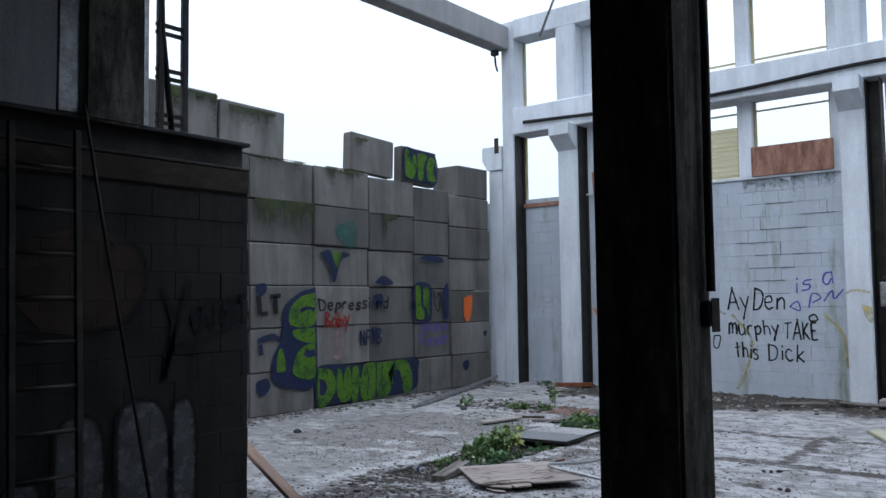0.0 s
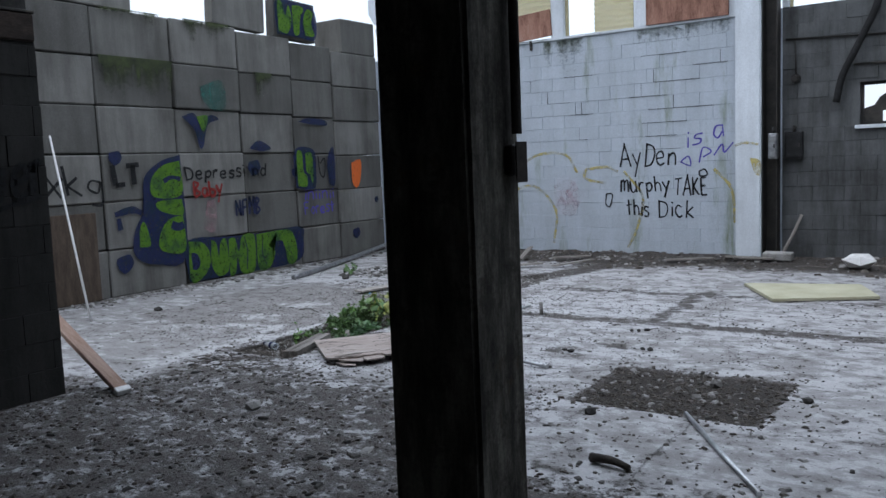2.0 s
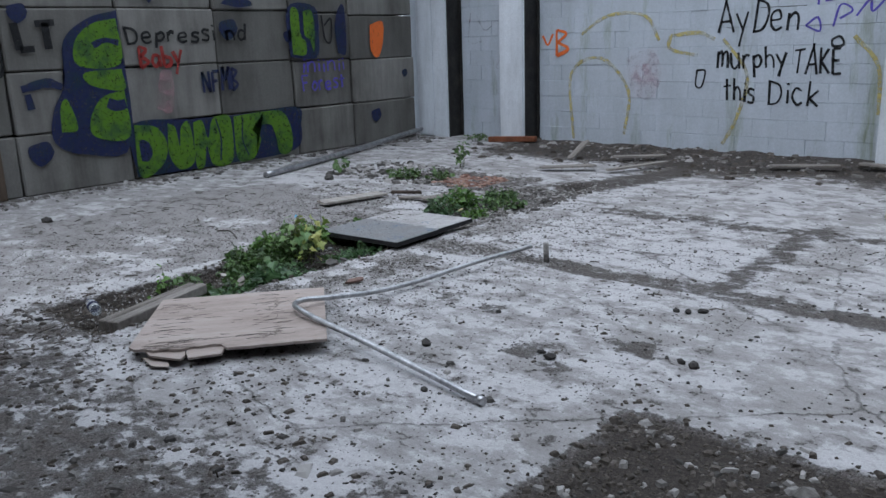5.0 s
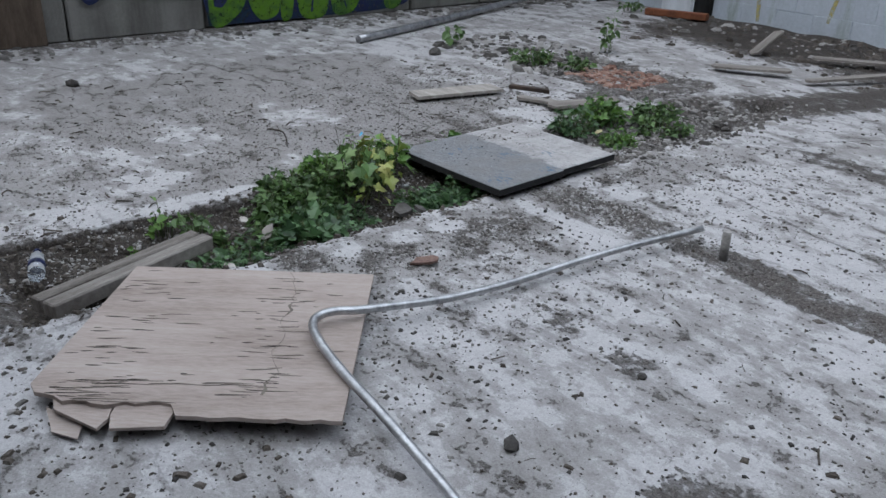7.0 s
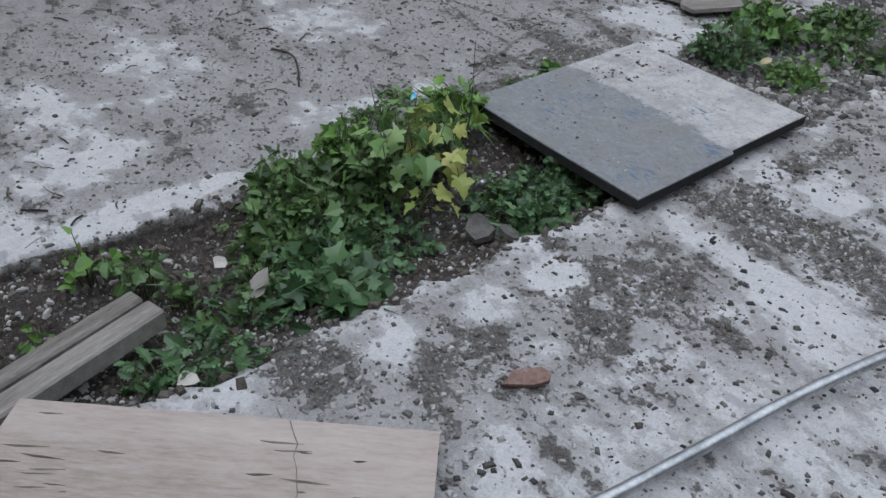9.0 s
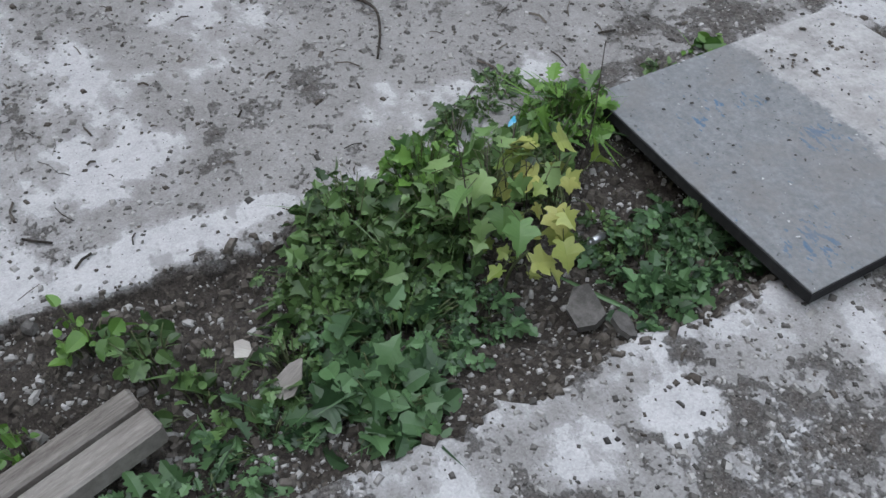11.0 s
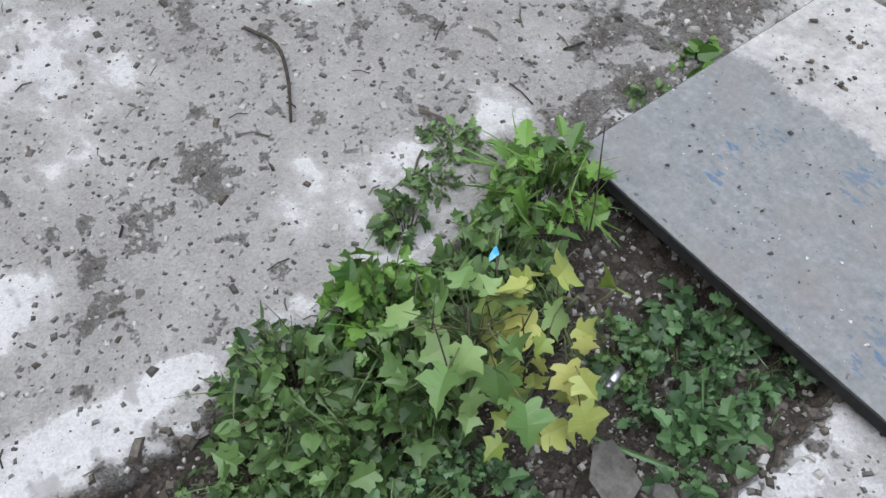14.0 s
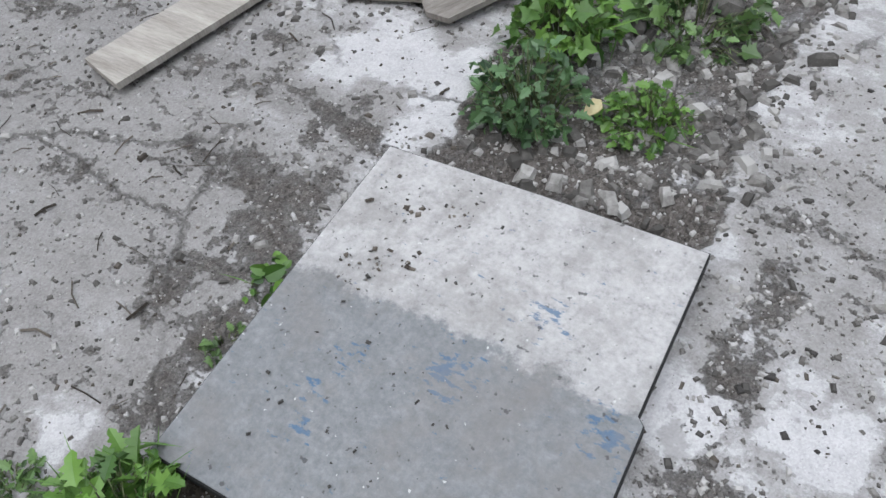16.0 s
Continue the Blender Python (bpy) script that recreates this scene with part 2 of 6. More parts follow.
def peeling(name):
    """Dark old paint on concrete: soot, brown stains, scraped pale spots."""
    m, t, b = nodes_of(name)
    v = coords(t)
    runs = noise_of(t, coords(t, (4.0, 4.0, 0.8)), 2.4, 9, 0.68)
    spots = noise_of(t, v, 7, 10, 0.7)
    fine = noise_of(t, v, 60, 5, 0.75)
    col = ramp(t, runs, [(0.36, (0.036, 0.035, 0.032)), (0.5, (0.105, 0.1, 0.087)), (0.62, (0.21, 0.2, 0.17))])
    col = mix(t, ramp(t, spots, [(0.54, grey(0)), (0.62, grey(0.75))]), col, (0.055, 0.05, 0.045))
    col = mix(t, ramp(t, noise_of(t, v, 3.1, 8, 0.7), [(0.58, grey(0)), (0.68, grey(0.7))]), col, (0.1, 0.07, 0.045))
    col = mix(t, ramp(t, noise_of(t, v, 13, 9, 0.75), [(0.67, grey(0)), (0.7, grey(0.6))]), col, (0.17, 0.155, 0.13))
    t.links.new(mix(t, 1.0, col, ramp(t, fine, [(0.3, grey(0.55)), (0.7, grey(1))]), "MULTIPLY"), b.inputs["Base Color"])
    b.inputs["Roughness"].default_value = 0.9
    b.inputs["Specular IOR Level"].default_value = 0.12
    bump_of(t, b, math_node(t, "ADD", math_node(t, "MULTIPLY", spots, 1.0), math_node(t, "MULTIPLY", fine, 0.5)), 0.7, 0.012)
    return m


M["column"] = peeling("peeling_dark_paint")
M["roofbeam"] = streaked("roof_concrete", (0.3, 0.3, 0.3), (0.14, 0.14, 0.14), None, 1.2, 0.4)
M["darkjoint"] = surface("dark_joint", (0.05, 0.05, 0.05), (0.08, 0.08, 0.08), (0.12, 0.12, 0.12), 4, 60)
# for the enclosure out of view, dark so that little light bounces back
M["shade"] = surface("dark_enclosure", (0.05, 0.05, 0.05), (0.075, 0.075, 0.075), (0.1, 0.1, 0.1), 1.2, 30)
M["timber"] = surface("weathered_timber", (0.012, 0.009, 0.008), (0.035, 0.026, 0.021), (0.085, 0.06, 0.045), 3, 30, 0.85, 0.5, stretch=(1, 1, 3))
M["darkwood"] = surface("damp_board", (0.03, 0.022, 0.016), (0.065, 0.047, 0.034), (0.11, 0.083, 0.062), 3, 30, 0.85, 0.4, stretch=(1, 5, 1))
M["redwood"] = surface("reddish_timber", (0.14, 0.085, 0.06), (0.25, 0.165, 0.125), (0.36, 0.26, 0.21), 3, 30, 0.85, 0.3, stretch=(6, 1, 6), own=True)
M["steel"] = surface("dark_steel", (0.02, 0.02, 0.02), (0.04, 0.038, 0.036), (0.08, 0.07, 0.06), 5, 60, 0.6, 0.15, 0.5)
M["rust"] = surface("rusty_steel", (0.07, 0.03, 0.018), (0.16, 0.06, 0.03), (0.26, 0.1, 0.05), 6, 60, 0.8, 0.3, 0.2)
M["zinc"] = surface("galvanised_steel", (0.2, 0.205, 0.21), (0.38, 0.385, 0.395), (0.62, 0.625, 0.635), 14, 70, 0.33, 0.15, 0.85)
M["ply"] = surface("weathered_plywood", (0.2, 0.162, 0.14), (0.33, 0.278, 0.25), (0.42, 0.37, 0.34), 1.3, 26, 0.85, 0.5, stretch=(4.5, 0.8, 1.0), own=True, vary=0.02)
M["grey_wood"] = surface("weathered_plank", (0.09, 0.078, 0.068), (0.2, 0.182, 0.165), (0.33, 0.31, 0.285), 2.5, 30, 0.85, 0.4, stretch=(8, 1, 1), own=True)
M["pale_wood"] = surface("pale_board", (0.22, 0.2, 0.18), (0.35, 0.325, 0.295), (0.46, 0.435, 0.4), 2.5, 30, 0.8, 0.3, stretch=(1, 8, 1), own=True)
M["chipboard"] = surface("red_board", (0.13, 0.065, 0.045), (0.31, 0.165, 0.12), (0.44, 0.3, 0.24), 3.2, 40, 0.85, 0.2, stretch=(3, 2, 0.6))
M["yellow"] = surface("yellow_foam_board", (0.36, 0.34, 0.23), (0.44, 0.42, 0.3), (0.52, 0.5, 0.37), 3, 50, 0.8, 0.1)
M["jamb"] = surface("ochre_jamb", (0.3, 0.25, 0.13), (0.42, 0.37, 0.22), (0.5, 0.46, 0.3), 3, 40)
M["stone"] = surface("rubble", (0.06, 0.056, 0.052), (0.14, 0.132, 0.124), (0.31, 0.3, 0.288), 6, 50, 0.92, 0.4, vary=0.5)
M["darkstone"] = surface("dark_rubble", (0.02, 0.019, 0.018), (0.045, 0.042, 0.04), (0.08, 0.075, 0.07), 8, 60, 0.9, 0.4)
M["twig"] = surface("dead_twig", (0.03, 0.025, 0.021), (0.075, 0.062, 0.052), (0.16, 0.14, 0.12), 20, 90, vary=0.35)
M["soil"] = surface("loose_soil", (0.028, 0.024, 0.02), (0.075, 0.064, 0.054), (0.16, 0.145, 0.13), 9, 70, 0.95, 0.8)
M["rubber"] = surface("black_cable", (0.012, 0.012, 0.012), (0.02, 0.02, 0.021), (0.04, 0.04, 0.042), 8, 50, 0.9, 0.05)
M["leaf"] = leaf_material("weed_leaf", (0.018, 0.042, 0.012), (0.15, 0.255, 0.085))
M["leafbright"] = leaf_material("fresh_leaf", (0.03, 0.085, 0.015), (0.16, 0.3, 0.06))
M["leafblue"] = leaf_material("celandine_leaf", (0.016, 0.042, 0.016), (0.13, 0.24, 0.1))
M["maple"] = leaf_material("maple_leaf", (0.09, 0.19, 0.05), (0.25, 0.36, 0.14))
M["mapleyellow"] = leaf_material("yellowing_maple_leaf", (0.16, 0.25, 0.045), (0.46, 0.46, 0.15))
M["bark"] = surface("reddish_bark", (0.07, 0.042, 0.034), (0.19, 0.125, 0.105), (0.33, 0.25, 0.22), 9, 70, 0.9, 0.5)
M["brickdust"] = surface("red_brick_dust", (0.12, 0.06, 0.045), (0.22, 0.13, 0.1), (0.32, 0.22, 0.18), 9, 70, 0.95, 0.5, vary=0.4)
M["stem"] = surface("green_stem", (0.05, 0.07, 0.03), (0.09, 0.11, 0.05), (0.13, 0.14, 0.07), 20, 80)
M["white"] = surface("white_scrap", (0.45, 0.44, 0.43), (0.62, 0.61, 0.6), (0.72, 0.71, 0.7), 6, 40)


# ---- mesh helpers ----
def mesh_of(name, bm, mat):
    me = bpy.data.meshes.new(name)
    bm.normal_update()
    bm.to_mesh(me)
    bm.free()
    me.materials.append(mat)
    return me


def part(name, bm, mat, parent=None, label=""):
    ob = new(name, mesh_of(name, bm, mat) if isinstance(bm, bmesh.types.BMesh) else bm)
    if parent is not None:
        ob.parent = parent
    return tagged(ob, label)


def thing(name, label, category, group="", at=(0, 0, 0), kind=""):
    ob = new(name)
    ob.location = at
    return tagged(ob, label, category, group, kind)


def box(x0, x1, y0, y1, z0, z1, bevel=0.0, bm=None, segments=1):
    bm = bm or bmesh.new()
    g = bmesh.ops.create_cube(bm, size=1.0, matrix=Matrix.Translation(((x0 + x1) / 2, (y0 + y1) / 2, (z0 + z1) / 2)) @ Matrix.Diagonal((x1 - x0, y1 - y0, z1 - z0, 1)))
    if bevel:
        es = list({e for v in g["verts"] for e in v.link_edges})
        bmesh.ops.bevel(bm, geom=es, offset=bevel, segments=segments, affect="EDGES", clamp_overlap=True)
    return bm


def rough_up(bm, amount, scale=6.0, seed=0.0):
    for v in bm.verts:
        p = v.co * scale + Vector((seed, seed * 1.7, seed * 0.3))
        v.co += amount * noise.noise_vector(p)
    return bm


def prism(outline, z0, z1, bm=None):
    """A flat outline in x and y, given thickness."""
    bm = bm or bmesh.new()
    a = [bm.verts.new((x, y, z0)) for x, y in outline]
    b = [bm.verts.new((x, y, z1)) for x, y in outline]
    n = len(outline)
    bm.faces.new(list(reversed(a)))
    bm.faces.new(b)
    for i in range(n):
        j = (i + 1) % n
        bm.faces.new((a[i], a[j], b[j], b[i]))
    return bm


def smooth_line(pts, steps=6):
    """A Catmull-Rom line through the points."""
    p = [Vector(q) for q in pts]
    p = [2 * p[0] - p[1], *p, 2 * p[-1] - p[-2]]
    out = []
    for i in range(1, len(p) - 2):
        for k in range(steps):
            u = k / steps
            a, b, c, d = p[i - 1], p[i], p[i + 1], p[i + 2]
            out.append(0.5 * ((2 * b) + (c - a) * u + (2 * a - 5 * b + 4 * c - d) * u * u + (3 * b - a - 3 * c + d) * u ** 3))
    out.append(p[-2])
    return out


def tube(pts, radius, sides=10, bm=None, taper=1.0):
    bm = bm or bmesh.new()
    pts = [Vector(p) for p in pts]
    rings, a = [], None
    for i, p in enumerate(pts):
        d = (pts[min(i + 1, len(pts) - 1)] - pts[max(i - 1, 0)]).normalized()
        if a is None:
            a = d.cross(Vector((0, 0, 1)) if abs(d.z) < 0.9 else Vector((1, 0, 0)))
        a = (a - d * a.dot(d)).normalized()
        b = a.cross(d)
        r = radius * (1 + (taper - 1) * i / max(1, len(pts) - 1))
        rings.append([bm.verts.new(p + r * (math.cos(2 * math.pi * k / sides) * a + math.sin(2 * math.pi * k / sides) * b)) for k in range(sides)])
    for r0, r1 in zip(rings, rings[1:]):
        for k in range(sides):
            f = bm.faces.new((r0[k], r0[(k + 1) % sides], r1[(k + 1) % sides], r1[k]))
            f.smooth = True
    bm.faces.new(list(reversed(rings[0])))
    bm.faces.new(rings[-1])
    return bm


def pebble(bm, at, size, rnd, flat=0.6):
    """One angular stone of eight corners or so."""
    g = bmesh.ops.create_icosphere(bm, subdivisions=1, radius=1.0)
    turn = Euler((rnd.uniform(0, 6), rnd.uniform(0, 6), rnd.uniform(0, 6))).to_matrix()
    s = Vector((size * rnd.uniform(0.7, 1.3), size * rnd.uniform(0.6, 1.0), size * flat * rnd.uniform(0.7, 1.2)))
    yaw = Matrix.Rotation(rnd.uniform(0, 6.3), 3, "Z")
    for v in g["verts"]:
        c = turn @ v.co * rnd.uniform(0.8, 1.15)
        v.co = Vector(at) + yaw @ Vector((c.x * s.x, c.y * s.y, c.z * s.z))


def ribbon(pts, width, to_wall, bm=None):
    """A painted stroke along a line of (u, v); to_wall turns (u, v) into a place on the wall."""
    bm = bm or bmesh.new()
    line = smooth_line([(u, v, 0) for u, v in pts], 5) if len(pts) > 2 else [Vector((*p, 0)) for p in pts]
    side = []
    for i, p in enumerate(line):
        d = (line[min(i + 1, len(line) - 1)] - line[max(i - 1, 0)]).normalized()
        n = Vector((-d.y, d.x, 0)) * width / 2 * (0.85 + 0.3 * noise.noise(p * 9))
        side.append((bm.verts.new(to_wall(*(p + n).xy)), bm.verts.new(to_wall(*(p - n).xy))))
    for (a, b), (c, d) in zip(side, side[1:]):
        bm.faces.new((a, b, d, c))
    return bm


def blob(pts, to_wall, bm=None):
    """A filled painted patch with a soft outline through the points."""
    bm = bm or bmesh.new()
    line = smooth_line([(u, v, 0) for u, v in [*pts, pts[0]]], 5)[:-1]
    f = bm.faces.new([bm.verts.new(to_wall(*p.xy)) for p in line])
    bmesh.ops.triangulate(bm, faces=[f])
    return bm


# ---- setting: ground and floor ----
HALL = (-8.7, 5.0, -3.0, 13.6)


def inside(v, a, b, soft):
    return min(1.0, max(0.0, (v - a) / soft)) * min(1.0, max(0.0, (b - v) / soft))


def trench(x, y):
    """How far down the old service trench lies below the slab, 0 to 1."""
    w = 0.05 * noise.noise(Vector((x * 3, y * 3, 4.0)))
    e = w + 0.035 * noise.noise(Vector((x * 9, y * 9, 7.0))) + 0.02 * noise.noise(Vector((x * 25, y * 25, 7.0)))
    main = inside(x + e, -4.2, -3.54, 0.02) * inside(y, 5.75, 10.5, 0.1)
    side = inside(x, -5.75, -4.2, 0.1) * inside(y + e, 9.9, 10.8, 0.03) * 0.8
    return max(main, side)


def spot(x, y, cx, cy, rx, ry, wob, reach=1.5, soft=1.0):
    """1 in the middle of a patch, 0 past its uneven edge."""
    q = math.hypot((x - cx) / rx, (y - cy) / ry) + 1.7 * wob
    return min(1.0, max(0.0, (reach - q) / soft))


SOIL_SPOTS = [(-3.22, 7.6, 0.2, 0.22), (-3.27, 7.1, 0.13, 0.14), (-3.44, 6.84, 0.12, 0.13), (-3.3, 8.17, 0.2, 0.12), (-3.37, 8.6, 0.06, 0.3), (-4.42, 8.42, 0.13, 0.34), (-4.3, 8.1, 0.1, 0.2), (-1.7, 6.92, 0.1, 0.09), (-1.46, 6.84, 0.08, 0.07), (-1.3, 7.22, 0.14, 0.08), (-2.52, 7.32, 0.09, 0.06), (-2.2, 7.3, 0.07, 0.05), (-3.85, 5.75, 0.35, 0.5)]
PALE_SPOTS = [(-4.46, 7.42, 0.16, 0.2), (-4.27, 6.75, 0.05, 0.6), (-4.9, 6.65, 0.28, 0.12), (-4.6, 6.62, 0.14, 0.16), (-5.26, 7.8, 0.3, 0.22), (-5.2, 7.02, 0.32, 0.16), (-4.42, 9.0, 0.26, 0.16), (-4.45, 7.8, 0.09, 0.1), (-3.37, 7.5, 0.08, 0.08), (-3.4, 7.25, 0.07, 0.1), (-3.4, 6.98, 0.06, 0.08), (-3.44, 8.4, 0.08, 0.1), (-3.46, 8.78, 0.07, 0.1), (-3.05, 7.96, 0.4, 0.07), (-3.2, 8.5, 0.12, 0.12)]


def dirt_amount(x, y):
    """Gritty soil: 0.25 and more hides the slab, 0.4 and more is darkened, trench shadow included."""
    n = noise.noise(Vector((x * 1.3, y * 1.3, 0.0)))
    w = 0.22 * n
    k = 0.5 * noise.noise(Vector((x * 6, y * 6, 8.0))) + 0.3 * noise.noise(Vector((x * 15, y * 15, 8.0))) + 0.2 * noise.noise(Vector((x * 32, y * 32, 8.0)))
    d = 0.0
    d = max(d, 0.3 * inside(y + w, -9, 5.7, 0.5) * inside(x + 0.3 * w, -4.15, -0.95, 0.12))
    d = max(d, 0.27 * inside(y + w, -9, 4.7, 0.4))
    d = max(d, 0.6 * inside(x + 0.1 * w, -1.02, 0.2, 0.05) * inside(y + 0.1 * w, 5.66, 6.7, 0.06))
    d = max(d, (0.8 if y < 8.6 else 0.4) * trench(x, y))
    d = max(d, 0.36 * inside(y + 0.3 * w, 8.06, 8.33, 0.06) * inside(x, -3.5, 3, 0.2))
    d = max(d, 0.3 * inside(x + 0.4 * w, -1.5, -1.2, 0.1) * inside(y, 8.0, 10.2, 0.2))
    d = max(d, 0.25 * inside(y + 0.6 * w, 9.75, 10.05, 0.12) * inside(x, -3.2, 3, 0.2))
    d = max(d, 0.55 * inside(y + 1.5 * w, 11.7, 14, 0.6) * inside(x, -6.6, 9, 0.6))
    d = max(d, 0.45 * inside(x + 0.5 * w - 0.3 * (y - 10.4), -4.1, -3.4, 0.2) * inside(y, 10.3, 12.6, 0.2))
    d = max(d, 0.3 * inside(x + w, -4.9, -4.2, 0.2) * inside(y + w, 9.3, 10.9, 0.3))
    d = max(d, 0.28 * inside(x + w, -9, -7.6, 0.3))
    d = max(d, 0.05 * inside(x + 0.3 * w, -3.55, -2.95, 0.15) * inside(y, 6.6, 9.3, 0.3))
    d = max(d, 0.06 * inside(x + w, -6.8, -4.15, 0.2) * inside(y + w, 6.1, 9.4, 0.5))
    for cx, cy, rx, ry in SOIL_SPOTS:
        if abs(x - cx) < 2 * rx and abs(y - cy) < 2 * ry:
            d = max(d, 0.31 * spot(x, y, cx, cy, rx, ry, k))
    for cx, cy, rx, ry in PALE_SPOTS:
        if abs(x - cx) < 2 * rx and abs(y - cy) < 2 * ry:
            d -= 0.25 * spot(x, y, cx, cy, rx, ry, k, 1.2, 0.6) * (d < 0.4)
    return d + 0.05 * n


def dust_amount(x, y):
    """The thin grey film on the slab, 0 to 1."""
    n = noise.noise(Vector((x * 0.9, y * 0.9, 6.0)))
    w = 0.2 * n
    k = 0.5 * noise.noise(Vector((x * 6, y * 6, 8.0))) + 0.3 * noise.noise(Vector((x * 15, y * 15, 8.0))) + 0.2 * noise.noise(Vector((x * 32, y * 32, 8.0)))
    d = 0.45
    d = max(d, 0.82 * inside(x + w, -6.8, -4.15, 0.2) * inside(y + w, 6.1, 9.4, 0.5))
    d = max(d, 0.56 * inside(x, -8.7, -4.2, 0.4) * inside(y, 4.2, 9, 0.8))
    d = max(d, 0.68 * inside(x + 0.3 * w, -3.6, -2.95, 0.15) * inside(y, 6.5, 9.3, 0.2))
    d -= 0.16 * inside(x, -3.2, -1.3, 0.05) * inside(y + 0.2 * w, 8.36, 9.3, 0.06)
    for cx, cy, rx, ry in PALE_SPOTS:
        if abs(x - cx) < 2 * rx and abs(y - cy) < 2 * ry:
            d -= 0.42 * spot(x, y, cx, cy, rx, ry, k, 1.2, 0.6)
    return d + 0.06 * n


def floor_height(x, y):
    z = 0.008 * noise.noise(Vector((x * 0.8, y * 0.8, 2.0))) + 0.004 * noise.noise(Vector((x * 6, y * 6, 1.0)))
    z -= trench(x, y) * (1.0 - 0.7 * inside(y, 8.6, 20, 0.3)) * (0.028 + 0.075 * inside(x, -4.2, -3.5, 0.3) if x > -4.25 else 0.08)
    z -= 0.02 * inside(x, -1.02, 0.2, 0.06) * inside(y, 5.66, 6.7, 0.06)
    z += 0.05 * inside(y, 12.3, 14, 0.8) * inside(x, -6.4, 6, 0.8) * (0.5 + noise.noise(Vector((x * 3, y * 3, 9.0))))
    z -= 0.12 * spot(x, y, -3.62, 9.97, 0.07, 0.12, 0.0) + 0.12 * spot(x, y, -3.74, 10.62, 0.08, 0.14, 0.0)
    d = inside(y, -9, 5.6, 0.6) * inside(x, -9, -0.9, 0.5)
    if d > 0:
        z += d * (0.03 * abs(noise.noise(Vector((x * 2.2, y * 2.2, 3.0)))) + 0.016 * noise.noise(Vector((x * 7, y * 7, 3.0))))
    if trench(x, y) > 0.3:
        z += 0.03 * noise.noise(Vector((x * 7, y * 7, 5.0)))
    return z


def lines(a, b, fine, step, small):
    out, v = [a], a
    while v < b - 1e-6:
        v = min(b, v + (small if fine[0] <= v < fine[1] else step))
        out.append(v)
    return out


def build_floor():
    xs = lines(HALL[0], HALL[1], (-4.6, -3.0), 0.05, 0.018)
    ys = lines(HALL[2], HALL[3], (5.6, 10.9), 0.06, 0.026)
    verts = [(x, y, floor_height(x, y)) for y in ys for x in xs]
    n = len(xs)
    faces = [(j * n + i, j * n + i + 1, (j + 1) * n + i + 1, (j + 1) * n + i) for j in range(len(ys) - 1) for i in range(n - 1)]
    me = bpy.data.meshes.new("floor")
    me.from_pydata(verts, [], faces)
    att = me.attributes.new("dirt", "FLOAT", "POINT")
    att.data.foreach_set("value", [dirt_amount(x, y) for x, y, z in verts])
    film = me.attributes.new("dust", "FLOAT", "POINT")
    film.data.foreach_set("value", [dust_amount(x, y) for x, y, z in verts])
    me.materials.append(M["floor"])
    flat = [abs(trench(*verts[f[0]][:2]) - trench(*verts[f[2]][:2])) < 0.05 for f in faces]
    me.polygons.foreach_set("use_smooth", flat)
    return tagged(new("floor", me), "cracked grey concrete floor strewn with dirt", "floor", kind="structure")


floor = build_floor()
ground_bm = bmesh.new()
bmesh.ops.create_grid(ground_bm, x_segments=8, y_segments=8, size=400, matrix=Matrix.Translation((0, 0, -0.35)))
tagged(part("ground", ground_bm, M["soil"]), "bare earth outside the building", "ground", kind="structure")


# ---- setting: walls ----
def structure(name, label, category="wall"):
    return tagged(new(name), label, category, kind="structure")


FAR = 13.387
wall_west = structure("wall_west", "stacked precast concrete blocks with graffiti and moss")
wall_north = structure("wall_north", "pale painted block wall between concrete columns")
# dark panel added behind the blocks so that no light shows through the gaps
part("backing", box(-8.72, -8.5, 2.5, 12.93, 0, 3.6), M["darkjoint"], wall_west)
wall_inner = structure("wall_inner", "block wall with graffiti under a timber lintel, coloured dark for shade")
part("backing", box(0.46, 5.0, FAR + 0.006, FAR + 0.2, 0, 3.5), M["grimy"], wall_north)
part("backing", box(-1.25, -0.27, FAR + 0.006, FAR + 0.2, 0, 3.5), M["grimy"], wall_north)
part("backing", box(-0.27, 0.46, FAR + 0.006, FAR + 0.2, 0, 1.83), M["grimy"], wall_north)
part("backing", box(-0.27, 0.46, FAR + 0.006, FAR + 0.2, 2.4, 3.5), M["grimy"], wall_north)
part("backing", box(-8.7, -1.25, FAR + 0.006, FAR + 0.2, 0, 3.5), M["cinder"], wall_north)
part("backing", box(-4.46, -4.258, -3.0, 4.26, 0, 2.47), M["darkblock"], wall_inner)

POSTS = [(-6.208, -6.01), (-4.8, -4.58), (-3.4, -3.172), (-2.0, -1.82), (-1.25, -1.165), (-0.055, 0.14), (1.3, 1.5), (2.7, 2.9)]
for a, b in POSTS:
    part("mullion", box(a, b, FAR - 0.02, FAR + 0.18, 3.5, 4.75, 0.008), M["paintconc"], wall_north)
    part("mullion", box(a, b, FAR - 0.02, FAR + 0.18, 5.24, 6.7, 0.008), M["paintconc"], wall_north)
part("ring_beam", box(-7.58, 5.0, 13.04, FAR + 0.2, 4.73, 5.24, 0.015), M["paintconc"], wall_north)
part("top_beam", box(-7.58, 5.0, 13.1, FAR + 0.2, 6.62, 7.0, 0.015), M["paintconc"], wall_north)
part("window_sill", box(-6.2, -1.82, FAR - 0.03, FAR + 0.2, 3.46, 3.5, 0.005), M["paintconc"], wall_north)
part("window_sill", box(-7.58, -6.62, FAR - 0.03, FAR + 0.2, 3.34, 3.42, 0.005), M["chipboard"], wall_north)

